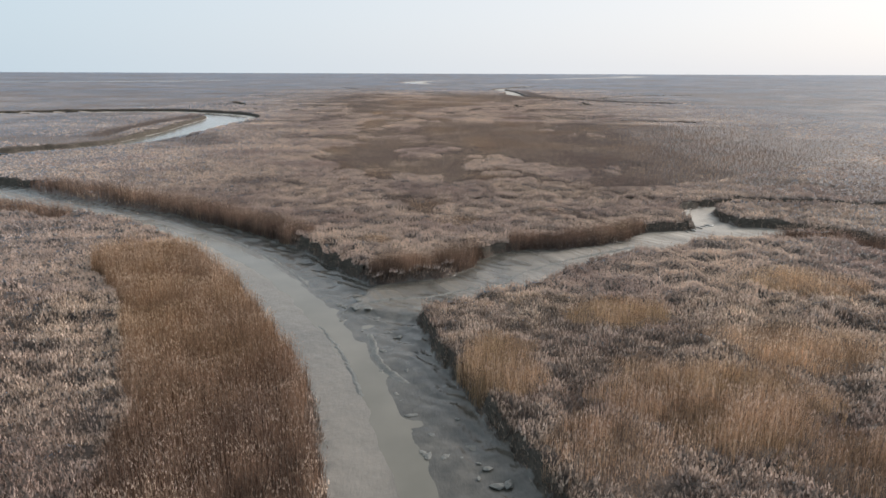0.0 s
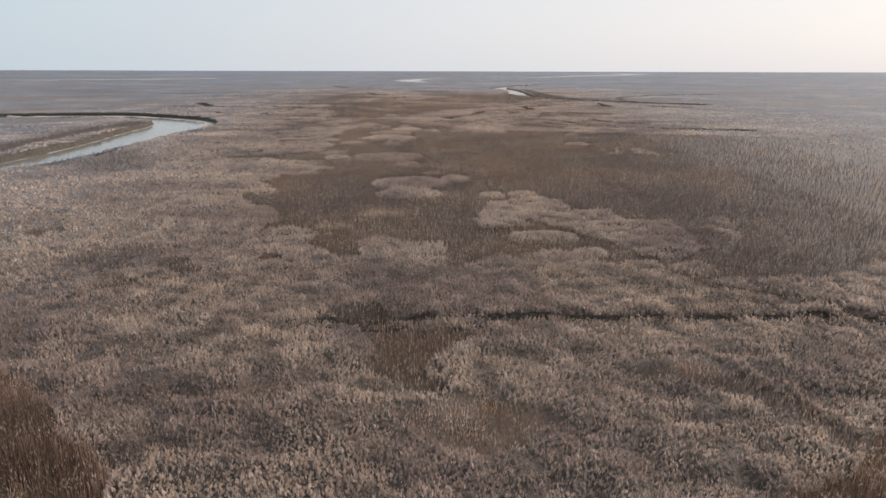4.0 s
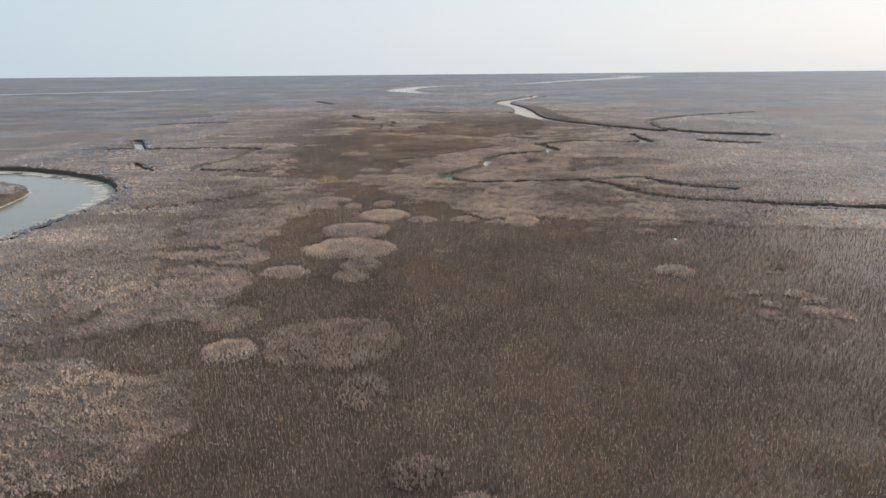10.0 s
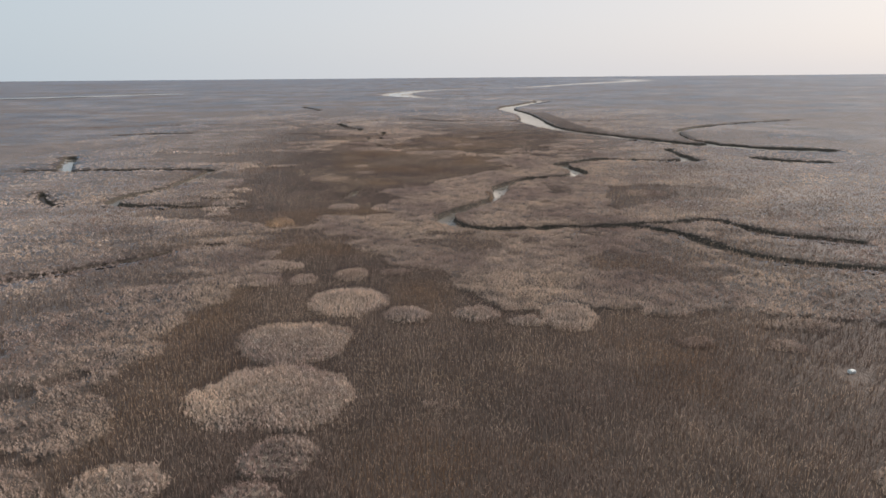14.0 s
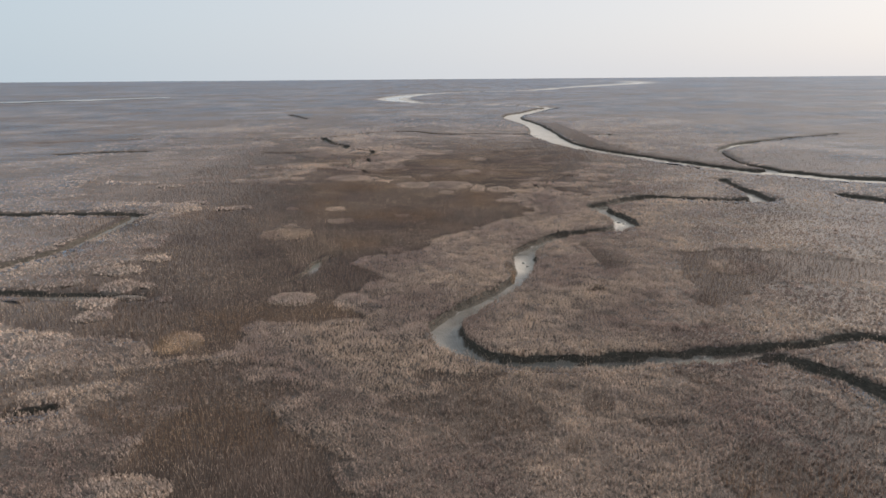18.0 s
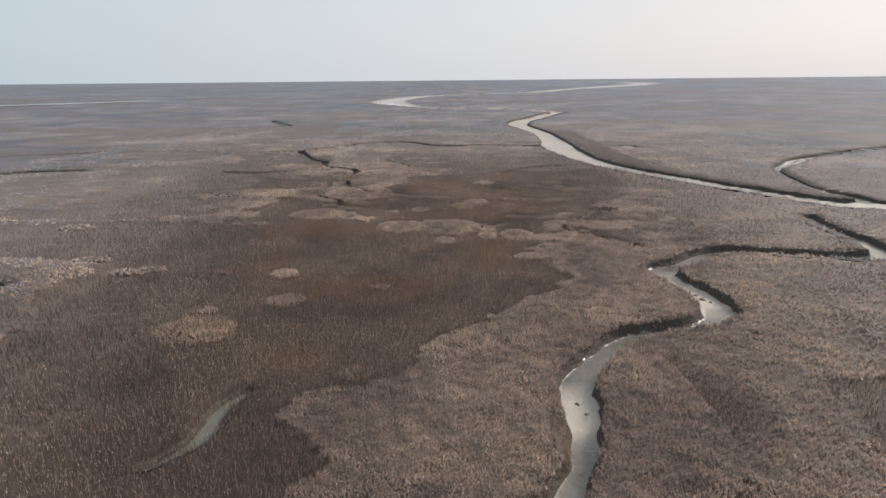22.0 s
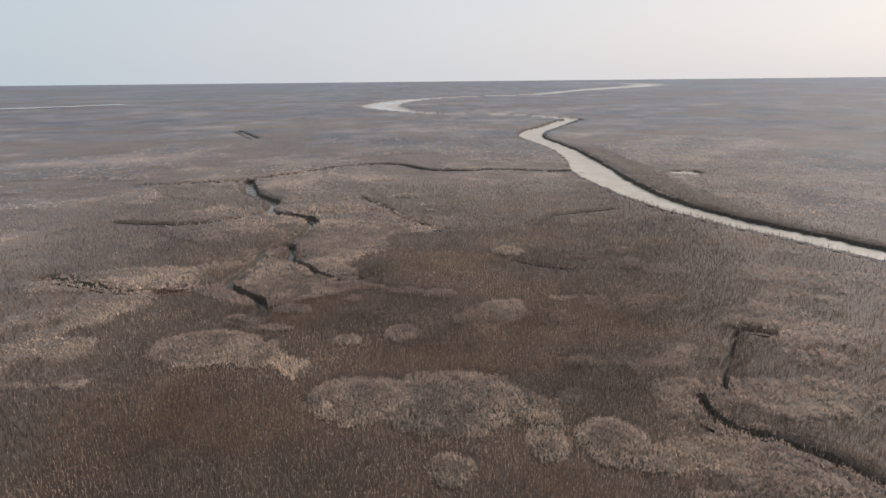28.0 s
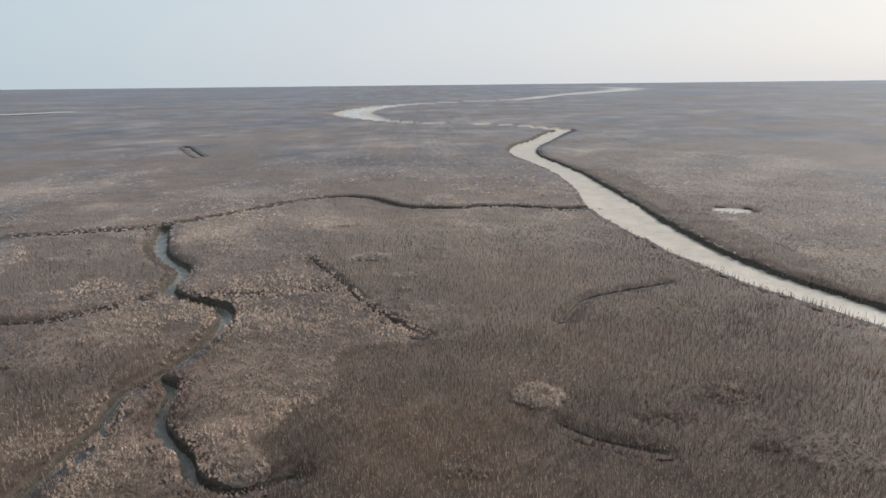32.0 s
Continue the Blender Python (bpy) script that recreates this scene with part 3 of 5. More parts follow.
CLUMPS_EAST = [(41.7, 244, 1.0, 0.9, 1, 0), (42.7, 242.7, 0.5, 0.5, 1, 0), (45.3, 245.1, 1.5, 0.7, 1, 0), (45.7, 240.2, 1.5, 1.2, 1, 0.05), (43.4, 235.6, 2.0, 1.6, 1, 0.2), (50.4, 236.6, 2.3, 2.0, 1, 0.2), (53.4, 235.8, 1.6, 1.8, 1, 0.1), (52.5, 241.4, 1.9, 1.1, 1, 0), (51.4, 244.3, 1.7, 1.4, 0.8, 0), (54.6, 257.5, 0.8, 0.7, 1, 0)]
CLUMPS_TIP = [(-20.2, 287.6, 7.5, 6.6, 0.75, 0), (46.8, 291.2, 5.2, 2, 0.6, 0), (10.2, 293.6, 2.7, 1.6, 0.7, 0), (16.2, 295.7, 4, 5.4, 0.9, 0), (-6.5, 296.6, 3.5, 2.8, 0.95, 0), (3.7, 296.6, 3.5, 2.8, 0.8, 0), (30.2, 296.8, 4.1, 1.8, 0.8, 0),
              (41.6, 300.2, 3.7, 2.1, 0.9, 0), (-15.2, 302.4, 6, 6.2, 1, 0), (-31.8, 312.9, 4.4, 3.1, 0.9, 0), (-24, 313.6, 2.4, 2.6, 0.9, 0), (-16.6, 316.1, 2.9, 3.2, 0.95, 0.22), (-9.1, 317.1, 2.7, 1.7, 0.6, 0), (-30.7, 321.3, 5, 2.6, 0.95, 0)]
CLUMPS_LATE = [(-57.9, 354.7, 5, 5.7, 0.9, 0), (-37.5, 356.3, 2.9, 3.2, 0.9, 0.35), (-55.3, 366.5, 3, 2.2, 1, 0), (-15.9, 372.5, 3, 4, 0.9, 0), (-57.9, 372.6, 3.4, 2.9, 1, 0), (-25.5, 373.9, 4.1, 3.2, 1, 0), (-47.3, 374.5, 0.9, 1.1, 1, 0),
               (-54.1, 375.6, 3.2, 1.3, 1, 0), (-58.1, 381.6, 3.5, 3.8, 1, 0), (-53.6, 381.9, 1.9, 1.4, 1, 0), (-68.5, 384.3, 2.6, 2.1, 1, 0), (55.6, 390.3, 5.8, 5.3, 0.45, 0), (-63.1, 391.5, 5.1, 3.1, 0.9, 0), (-16.5, 395, 2.2, 1.6, 1, 0)]
CLUMPS_LATER = [(-59.3, 400, 3.3, 2.3, 1, 0), (-11, 405.3, 2.4, 2.1, 0.35, 0), (-37, 420.4, 6.2, 5.7, 0.5, 0.22), (-38, 429.2, 1.8, 1.3, 0.7, 0), (-26.3, 433.5, 3.4, 3.2, 0.5, 0), (-11.1, 440.5, 1.8, 1.4, 0.6, 0), (-29.9, 449.5, 2.5, 2.6, 1, 0),
                (-42.4, 450.8, 1.8, 1.7, 0.5, 0), (-61.1, 451.2, 3.5, 1.7, 0.9, 0), (-72.4, 451.4, 4.5, 3.9, 1, 0.12), (-57, 452.9, 3, 1.8, 0.9, 0), (19.3, 459.4, 3.7, 2.3, 0.9, 0), (-72.6, 460.4, 4.8, 1.7, 0.9, 0), (1.1, 473.9, 2.5, 2.9, 1, 0)]
CLUMPS_LAST = [(11.3, 478.4, 2.3, 3.8, 1, 0), (18.3, 478.7, 3.9, 4.9, 1, 0), (1.8, 488.3, 8.8, 8.2, 0.85, 0), (-9.2, 488.8, 6.5, 5.9, 1, 0), (-92.8, 491.6, 4.7, 3.3, 0.8, 0), (-46.4, 494.3, 2.4, 1.8, 0.8, 0), (-33.2, 505.3, 8, 6.2, 0.95, 0),
               (-13.1, 507, 2.3, 1.9, 0.9, 0), (-5.3, 509.5, 2.6, 3.2, 0.7, 0), (-24.9, 512, 3, 1.4, 0.7, 0), (7.4, 515.2, 4.8, 4.8, 0.6, 0), (18, 515.5, 3.8, 3.4, 0.6, 0), (-23.8, 520.7, 3.4, 2, 0.8, 0), (37.4, 523.1, 3.5, 2.4, 0.6, 0)]
CLUMPS_END = [(0.5, 527.4, 3.1, 2, 1, 0), (-5.2, 529, 3.3, 1.5, 0.9, 0), (-54.1, 535.5, 2.8, 2, 1, 0), (5.3, 539.5, 2.3, 1.2, 0.6, 0), (-18.3, 541.6, 2.9, 2.7, 1, 0), (39.8, 542.7, 3.1, 1.4, 0.5, 0), (29.9, 549.7, 4, 2.1, 0.4, 0),
              (39.6, 555, 4.3, 3.1, 0.5, 0), (15.7, 556, 3.6, 3.4, 0.95, 0), (-9.1, 625.8, 5.2, 3.5, 0.7, 0)]
# (x, y, rx, ry, height, warmth): stands of taller russet and golden reed on the near land
RUSSET_STANDS = [(12.2, 389, 1.1, 5.5, 0.8, 0.22), (15.5, 59, 5.2, 3.5, 1.5, 0.6), (3.3, 47.6, 3.6, 5.4, 1.6, 0.42), (17.8, 42, 8, 7, 1.7, 0.32), (37.5, 69, 6.5, 4.5, 1.4, 0.3), (28, 52, 7, 4.5, 1.5, 0.2), (26, 34, 6, 5, 1.4, 0.25), (9.5, 37, 4, 4.5, 1.3, 0.2),
                 (-37.8, 355.5, 3.2, 3.4, 1.3, 0.4), (-10.7, 86.5, 2.6, 1.8, 1.2, 0.2), (0.5, 99, 5, 3.2, 0.9, 0.08), (16, 107, 3.5, 2, 0.9, 0.06)]
# (polyline, half width, height): tall reeds along the banks
NEAR_BELTS = [
    ([(-11, 12), (-12.4, 28), (-16.6, 43.6), (-21, 52.6), (-25.2, 60.3), (-29, 66.7), (-33, 72.4), (-37.4, 77.6)], 6.0, 2.7),
    ([(-90, 132.5), (-79, 131), (-64, 121.8), (-50, 114.2), (-38, 105.2), (-28.4, 97.6), (-22, 91)], 2.6, 2.4),
    ([(-8, 73.7), (-5.5, 74.9), (-2.2, 76.4), (0.4, 78.3), (2.5, 81.3)], 2.0, 2.8),
    ([(8.5, 87.6), (12, 88.1), (19, 91), (24, 93.4), (27.3, 96.6)], 1.7, 2.2),
    ([(47, 91.5), (53, 90.5), (56.5, 85), (59, 77)], 1.4, 2.0),
    ([(-80, 112), (-69, 106), (-62, 102.5)], 2.5, 2.3),
]
FAR_BELTS = [
    ([(88, 582), (83, 604), (80, 632), (80.5, 660), (83, 690), (81, 718), (82, 765)], 6.5, 1.4),
    ([(93, 568), (108, 542), (120, 524)], 5.0, 1.4),
    ([(-122, 230), (-126, 262), (-128, 300), (-126, 330)], 4, 2.2),
]
REED_BELTS = NEAR_BELTS + FAR_BELTS

# ---- fields over the plan ----
RNG = np.random.default_rng(7)
LATTICE = RNG.random((256, 256))


def value_noise(x, y, size):
    u, v = x / size + 57.3, y / size + 91.7
    i, j = np.floor(u).astype(int), np.floor(v).astype(int)
    f, g = u - i, v - j
    f, g = f * f * (3 - 2 * f), g * g * (3 - 2 * g)
    at = lambda a, b: LATTICE[a % 256, b % 256]
    return (at(i, j) * (1 - f) + at(i + 1, j) * f) * (1 - g) + (at(i, j + 1) * (1 - f) + at(i + 1, j + 1) * f) * g


def to_line(x, y, line, reach):
    """Distance to a polyline minus its half width, and that half width at the nearest place."""
    best, wide, hand = np.full(x.shape, 1e3), np.ones(x.shape), np.zeros(x.shape)
    wmax = line[:, 2].max() + reach
    idx = np.nonzero((x > line[:, 0].min() - wmax) & (x < line[:, 0].max() + wmax) & (y > line[:, 1].min() - wmax) & (y < line[:, 1].max() + wmax))[0]
    if len(idx) == 0:
        return best, wide, hand
    px, py = x[idx], y[idx]
    b, w, sd = best[idx], wide[idx], hand[idx]
    for (ax, ay, aw), (bx, by, bw) in zip(line[:-1], line[1:]):
        near = np.nonzero((px > min(ax, bx) - wmax) & (px < max(ax, bx) + wmax) & (py > min(ay, by) - wmax) & (py < max(ay, by) + wmax))[0]
        if len(near) == 0:
            continue
        qx, qy = px[near] - ax, py[near] - ay
        dx, dy = bx - ax, by - ay
        s = np.clip((qx * dx + qy * dy) / (dx * dx + dy * dy + 1e-9), 0, 1)
        ww = aw + (bw - aw) * s
        d = np.hypot(qx - s * dx, qy - s * dy) - ww
        less = d < b[near]
        hit = near[less]
        b[hit], w[hit] = d[less], ww[less]
        sd[hit] = np.sign(dx * qy - dy * qx)[less]
    best[idx], wide[idx], hand[idx] = b, w, sd
    return best, wide, hand


def inside(x, y, outline):
    res = np.zeros(x.shape, bool)
    for (ax, ay), (bx, by) in zip(outline, outline[1:] + outline[:1]):
        if ay == by:
            continue
        res ^= ((ay > y) != (by > y)) & (x < (bx - ax) * (y - ay) / (by - ay) + ax)
    return res


def creek_field(x, y, reach=8.0):
    """Signed distance to the nearest creek edge (inside negative), its half width, its depth and the place across it (left bank 1, right bank -1)."""
    d, w, dep, lat = np.full(x.shape, 1e3), np.ones(x.shape), np.ones(x.shape), np.zeros(x.shape)
    wob = (value_noise(x, y, 3.1) - 0.5) * 0.9 + (value_noise(x, y, 1.2) - 0.5) * 0.4
    for _, line, depth, _, water in CREEKS:
        raw, b, c = to_line(x, y, line, reach)
        a = raw + wob * np.clip(b / 3, 0.2, 1)
        less = a < d
        d[less], w[less], dep[less], lat[less] = a[less], b[less], depth, (c * np.clip(1 + raw / b, 0, 1.2))[less]
    return d, w, dep, lat


def dark_field(x, y):
    """Share of thin dark reed (1) against pale tussock (0)."""
    wx = x + (value_noise(x, y, 4.0) - 0.5) * 1.6 + (value_noise(x, y, 1.3) - 0.5) * 1.0
    wy = y + (value_noise(x + 300, y, 4.0) - 0.5) * 1.6 + (value_noise(x + 300, y, 1.3) - 0.5) * 1.0
    res = np.zeros(x.shape)
    for outline in DARK:
        res[inside(wx, wy, outline)] = 1
    res[inside(wx, wy, PLATEAU)] = 0
    patch = 0.6 * value_noise(x + 20, y, 11.0) + 0.4 * value_noise(x, y + 70, 4.5)
    for k, outline in enumerate(DIM):
        part = inside(wx, wy, outline)
        level = 0.92 if k < 1 else 0.75 if k < 2 else 0.6 if k < 4 else 0.75
        edge = 0.52 if k < 4 else 0.72
        res[part] = np.maximum(res, level * np.clip((edge - patch) / 0.06 + 0.5, 0, 1))[part]
    res = np.maximum(res, 0.22 * np.clip((patch - 0.5) / 0.2, 0, 1) * np.clip((y - 270) / 60, 0, 1))
    mottle = 0.55 * value_noise(x, y, 42.0) + 0.3 * value_noise(x + 50, y + 90, 16.0) + 0.15 * value_noise(x, y, 6.0)
    openness = np.maximum(np.maximum(np.clip((y - 470) / 80, 0, 1), np.clip((np.abs(x) - 50) / 60, 0, 1)), np.clip((y - 370) / 60, 0, 1) * np.clip((x - 30) / 50, 0, 1))
    res = np.maximum(res, np.clip((mottle - 0.70 + 0.14 * openness + 0.08 * np.clip((y - 450) / 50, 0, 1)) / 0.15, 0, 1) * 0.8 * np.maximum(openness > 0, (y < 330) & (y > 25)))
    for line, half in SWALES:
        d, _, _ = to_line(wx, wy, np.array([(*p, half) for p in line], float), 2.0)
        res[d < 0] = 1
    for cx, cy, r in HOLLOWS:
        near = np.nonzero((np.abs(x - cx) < 2 * r) & (np.abs(y - cy) < 2 * r))[0]
        res[near[np.hypot(wx[near] - cx, wy[near] - cy) + 1.2 * (value_noise(x[near], y[near], 0.9) - 0.5) < r]] = 1
    return res


ALL_CLUMPS = CLUMPS + CLUMPS_MID + CLUMPS_EAST + CLUMPS_TIP + CLUMPS_LATE + CLUMPS_LATER + CLUMPS_LAST + CLUMPS_END
CLUMP_SHARE = np.array([c[4] for c in ALL_CLUMPS] + [0.0])
CLUMP_COVER = np.where(CLUMP_SHARE < 0.65, np.minimum(CLUMP_SHARE + 0.35, 0.9), CLUMP_SHARE)
CLUMP_WARM = np.array([c[5] for c in ALL_CLUMPS] + [0.0])


def clump_field(x, y):
    """Number of the pale clump at a place, or -1, and how far from its middle (0) to its rim (1)."""
    idx, rad = np.full(x.shape, -1), np.ones(x.shape)
    wob = (value_noise(x, y, 2.0) - 0.5) * 0.2 + (value_noise(x, y, 0.6) - 0.5) * 0.12
    for k, (cx, cy, rx, ry, _, _) in enumerate(ALL_CLUMPS):
        near = np.nonzero((np.abs(x - cx) < rx * 1.3) & (np.abs(y - cy) < ry * 1.3))[0]
        r = np.hypot((x[near] - cx) / rx, (y[near] - cy) / ry) + wob[near]
        good = r < 1
        idx[near[good]], rad[near[good]] = k, r[good]
    return idx, rad


def belt_field(x, y):
    """Height of tall reed at a place (0: none), its warmth and the number of its stand."""
    h, warm, own = np.zeros(x.shape), np.zeros(x.shape), np.full(x.shape, -1)
    wob = (value_noise(x, y, 3.0) - 0.5) * 1.6
    for k, (line, half, height) in enumerate(REED_BELTS):
        d, _, _ = to_line(x, y, np.array([(*p, half) for p in line], float), 3.0)
        good = d + wob < 0
        h[good], own[good] = height, k
        warm[good] = (0.04 + 0.3 * np.clip((y - 32) / 22, 0, 1))[good] if line[0][1] < 20 else 0.05
    for k, (cx, cy, rx, ry, height, w) in enumerate(RUSSET_STANDS, len(REED_BELTS)):
        r = np.hypot((x - cx) / rx, (y - cy) / ry) + wob * 0.3 + (value_noise(x, y, 0.4) - 0.5) * 0.2
        good = r < 1
        h[good], warm[good], own[good] = (height * (1.4 - 0.45 * np.clip(r, 0, 1) ** 3))[good], w, k
    return h, warm, own


def land_height(x, y, dark, belt):
    lumps = (value_noise(x, y, 1.7) - 0.5) * 0.42 + (value_noise(x, y, 4.5) - 0.5) * 0.3 + (value_noise(x, y, 0.8) - 0.5) * 0.16
    lumps = lumps * (1 + 1.0 * np.clip((140 - y) / 60, 0, 1))
    bare = np.where(belt > 0, np.where(belt < 2, 0.3, 1), dark)
    return LAND + 0.55 - 0.4 * bare + (1 - 0.65 * bare) * lumps


# ---- ground: one sheet to the horizon, creeks cut into it ----
def spaced(stops):
    """Grid lines from (start, step) pairs; the last pair ends them."""
    out = [stops[0][0]]
    for (a, s), (b, _) in zip(stops, stops[1:]):
        n = max(1, round((b - a) / s))
        out += list(np.linspace(a, b, n + 1)[1:])
    return np.array(out)


def grown(a, b, first, ratio):
    out, s, v = [], first, a
    while v + s < b:
        v += s
        out.append(v)
        s *= ratio
    return out + [b]


def add_values(me, name, values):
    me.attributes.new(name, "FLOAT", "POINT").data.foreach_set("value", values.astype(np.float32))


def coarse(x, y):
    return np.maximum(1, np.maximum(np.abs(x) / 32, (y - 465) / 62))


def coarse_step(x, y):
    """Extra room that the sheet needs to drop behind the banks where its grid is wide."""
    return np.where((np.abs(x) > 45) | (y > 470), 0.75, 0.0) + np.where((np.abs(x) > 70), 0.6, 0.0)


def build_ground():
    half = [*spaced([(0, 0.62), (36, 1.0), (60, 1.8), (150, 1)]), *grown(150, 5200, 3.0, 1.13)]
    xs = np.array([-v for v in half[:0:-1]] + list(half))
    ys = np.array([-400, -150, -60, *spaced([(-10, 2), (22, 0.52), (112, 1.25), (340, 0.95), (475, 1.0), (610, 1.3), (720, 1)]), *grown(720, 5200, 2.5, 1.045)])
    gx, gy = np.meshgrid(xs, ys)
    x, y = gx.ravel(), gy.ravel()
    d, w, dep, lat = creek_field(x, y, 6.0)
    dark = dark_field(x, y)
    belt, _, _ = belt_field(x, y)
    z = land_height(x, y, dark, belt)
    s = np.clip((-d + 0.95 + coarse_step(x, y)) / 0.8, 0, 1)
    bed = 0.75 + 0.25 * np.clip(1 - np.abs(lat - 0.12), 0, 1) ** 0.8
    wetside = np.clip(-0.08 - lat * 1.5, 0, 1)
    rough = ((value_noise(x, y, 1.5) - 0.5) * 0.26 + (value_noise(x + 0.35 * y, y * 0.6, 0.9) - 0.5) * 0.26) * (0.06 + 0.94 * wetside)
    z = z * (1 - s) + s * (LAND - dep * bed + rough * np.clip(w / 3, 0.3, 1))
    mud = np.clip((-d + 0.1) / 0.3, 0, 1)
    bank = (d > -0.05) & (d < 0.4)
    dark[belt > 0] = 1
    dark[bank] = 1
    gully = (dep > 1.05) & (dep < 1.22)
    mud[(w < 1.3) & ~gully] *= 0.15
    # narrow beds darkened: the shade of their banks is put into the colour
    dark[(w < 1.3) & (d < 0.3)] = 1
    wet = np.clip(wetside * (0.55 + 0.7 * value_noise(x, y, 2.5)) + 0.5 * (value_noise(x, y, 6.0) - 0.6), 0, 1)
    creeks, rivers = dep < 1.22, (dep > 1.27) | (dep == 1.0)
    shelf = np.interp(y, [30, 48, 62, 90], [0.5, 0.2, 0.15, 0.1])
    wet = np.maximum(0.9 * wet, np.interp(y, [36, 58, 75, 95], [0.72, 0.8, 0.68, 0.45]) + 0.24 * np.clip((shelf - lat) / 0.25, 0, 1) + 0.3 * np.clip((shelf - 0.3 - lat) / 0.3, 0, 1))
    wet[creeks] = np.clip(np.where(y < 130, np.clip(0.68 - 0.015 * x, 0.15, 0.72), 0.42) + 0.6 * value_noise(x + 0.5 * y, y, 2.0) * value_noise(x, y, 6.0) + 0.35 * np.clip(np.abs(lat) * 2.5 - 1.5, 0, 1), 0, 1)[creeks]
    dull = creeks & (y > 330) & (y < 470) & (x < 90)
    # two paler spots put the sky reflected at the bends into the mud colour
    wet[dull] = np.clip(0.95 - 0.75 * np.clip(1.4 - np.hypot(x - 15.3, y - 396) / 6, 0, 1) - 0.85 * np.clip(1.5 - np.hypot(x - 44.5, y - 438) / 9, 0, 1) - 0.3 * value_noise(x, y, 4.0), 0, 1)[dull]
    # rivers stay pale: part of the reflected sky is put into the mud colour
    wet[rivers] = 0.1 * value_noise(x, y, 6.0)[rivers]
    wet[(y < 130) & (d > -0.45)] = 0.9
    # wet also darkens narrow beds, in place of shade from their banks
    wet[w < 1.5] = 0.8
    wet[(y > 600) & (w > 1.9)] *= 0.2
    wet[(y > 515) & gully] = 0.9
    nx, ny = len(xs), len(ys)
    me = bpy.data.meshes.new("ground")
    i = (np.arange(ny - 1)[:, None] * nx + np.arange(nx - 1)[None]).ravel()
    quads = np.stack([i, i + 1, i + 1 + nx, i + nx], 1)
    me.vertices.add(len(x))
    me.vertices.foreach_set("co", np.stack([x, y, z], 1).ravel().astype(np.float32))
    me.loops.add(quads.size)
    me.loops.foreach_set("vertex_index", quads.ravel().astype(np.int32))
    me.polygons.add(len(quads))
    me.polygons.foreach_set("loop_start", np.arange(0, quads.size, 4, dtype=np.int32))
    me.update(calc_edges=True)
    me.polygons.foreach_set("use_smooth", np.ones(len(quads), bool))
    ripple = mud * np.maximum(np.where(dep == 0.85, 1.0, 0.12), 1.2 * wetside * (dep == 1.25)) * np.where(y < 135, 1.0, 0.5)
    for name, v in (("mud", mud), ("dark", dark), ("wet", wet), ("ripple", ripple), ("unshaded_mat", np.clip((coarse(x, y) - 0.9) / 1.8, 0, 1))):
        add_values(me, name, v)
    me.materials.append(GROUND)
    return tagged(new("ground", me), "flat brown marsh floor with bare grey-brown mud in the creeks", "ground", kind="structure")


build_ground()

for cname, cline, cdepth, clabel, cwater in CREEKS:
    if cwater <= 0:
        continue
    cline = cline[16:] if cname == "side_creek" else cline
    t = np.gradient(cline[:, :2], axis=0)
    t /= np.linalg.norm(t, axis=1)[:, None] + 1e-9
    side = np.stack([-t[:, 1], t[:, 0]], 1) * (cline[:, 2] * 0.97)[:, None]
    level = LAND - cdepth * (0.75 + 0.25 * (1 - cwater) ** 0.8) if abs(cline[:, 0]).min() < 400 else LAND + 0.95
    a, b = cline[:, :2] + side, cline[:, :2] - side
    co = [(p[0], p[1], level) for pair in zip(a, b) for p in pair]
    wm = bpy.data.meshes.new("water")
    wm.from_pydata(co, [], [(2 * k, 2 * k + 1, 2 * k + 3, 2 * k + 2) for k in range(len(cline) - 1)])
    wm.materials.append(WATER)
    tagged(new("water", wm), clabel, "water", kind="structure")


# ---- steep creek banks ----
def bank_material():
    m, n, l, b = material("peaty_bank")
    l.new(ramp(n, l, noise_node(n, l, 1.3, 6.0, (1, 1, 2.5), 0.65), [(0.3, (0.04, 0.035, 0.029)), (0.55, (0.085, 0.07, 0.056)), (0.75, (0.165, 0.132, 0.102))]), b.inputs["Base Color"])
    b.inputs["Roughness"].default_value = 0.85
    b.inputs["Specular IOR Level"].default_value = 0.15
    bumped(n, l, b, noise_node(n, l, 4.0, 6.0, (1, 1, 0.5)), 0.9, 0.15)
    return m


BANK = bank_material()


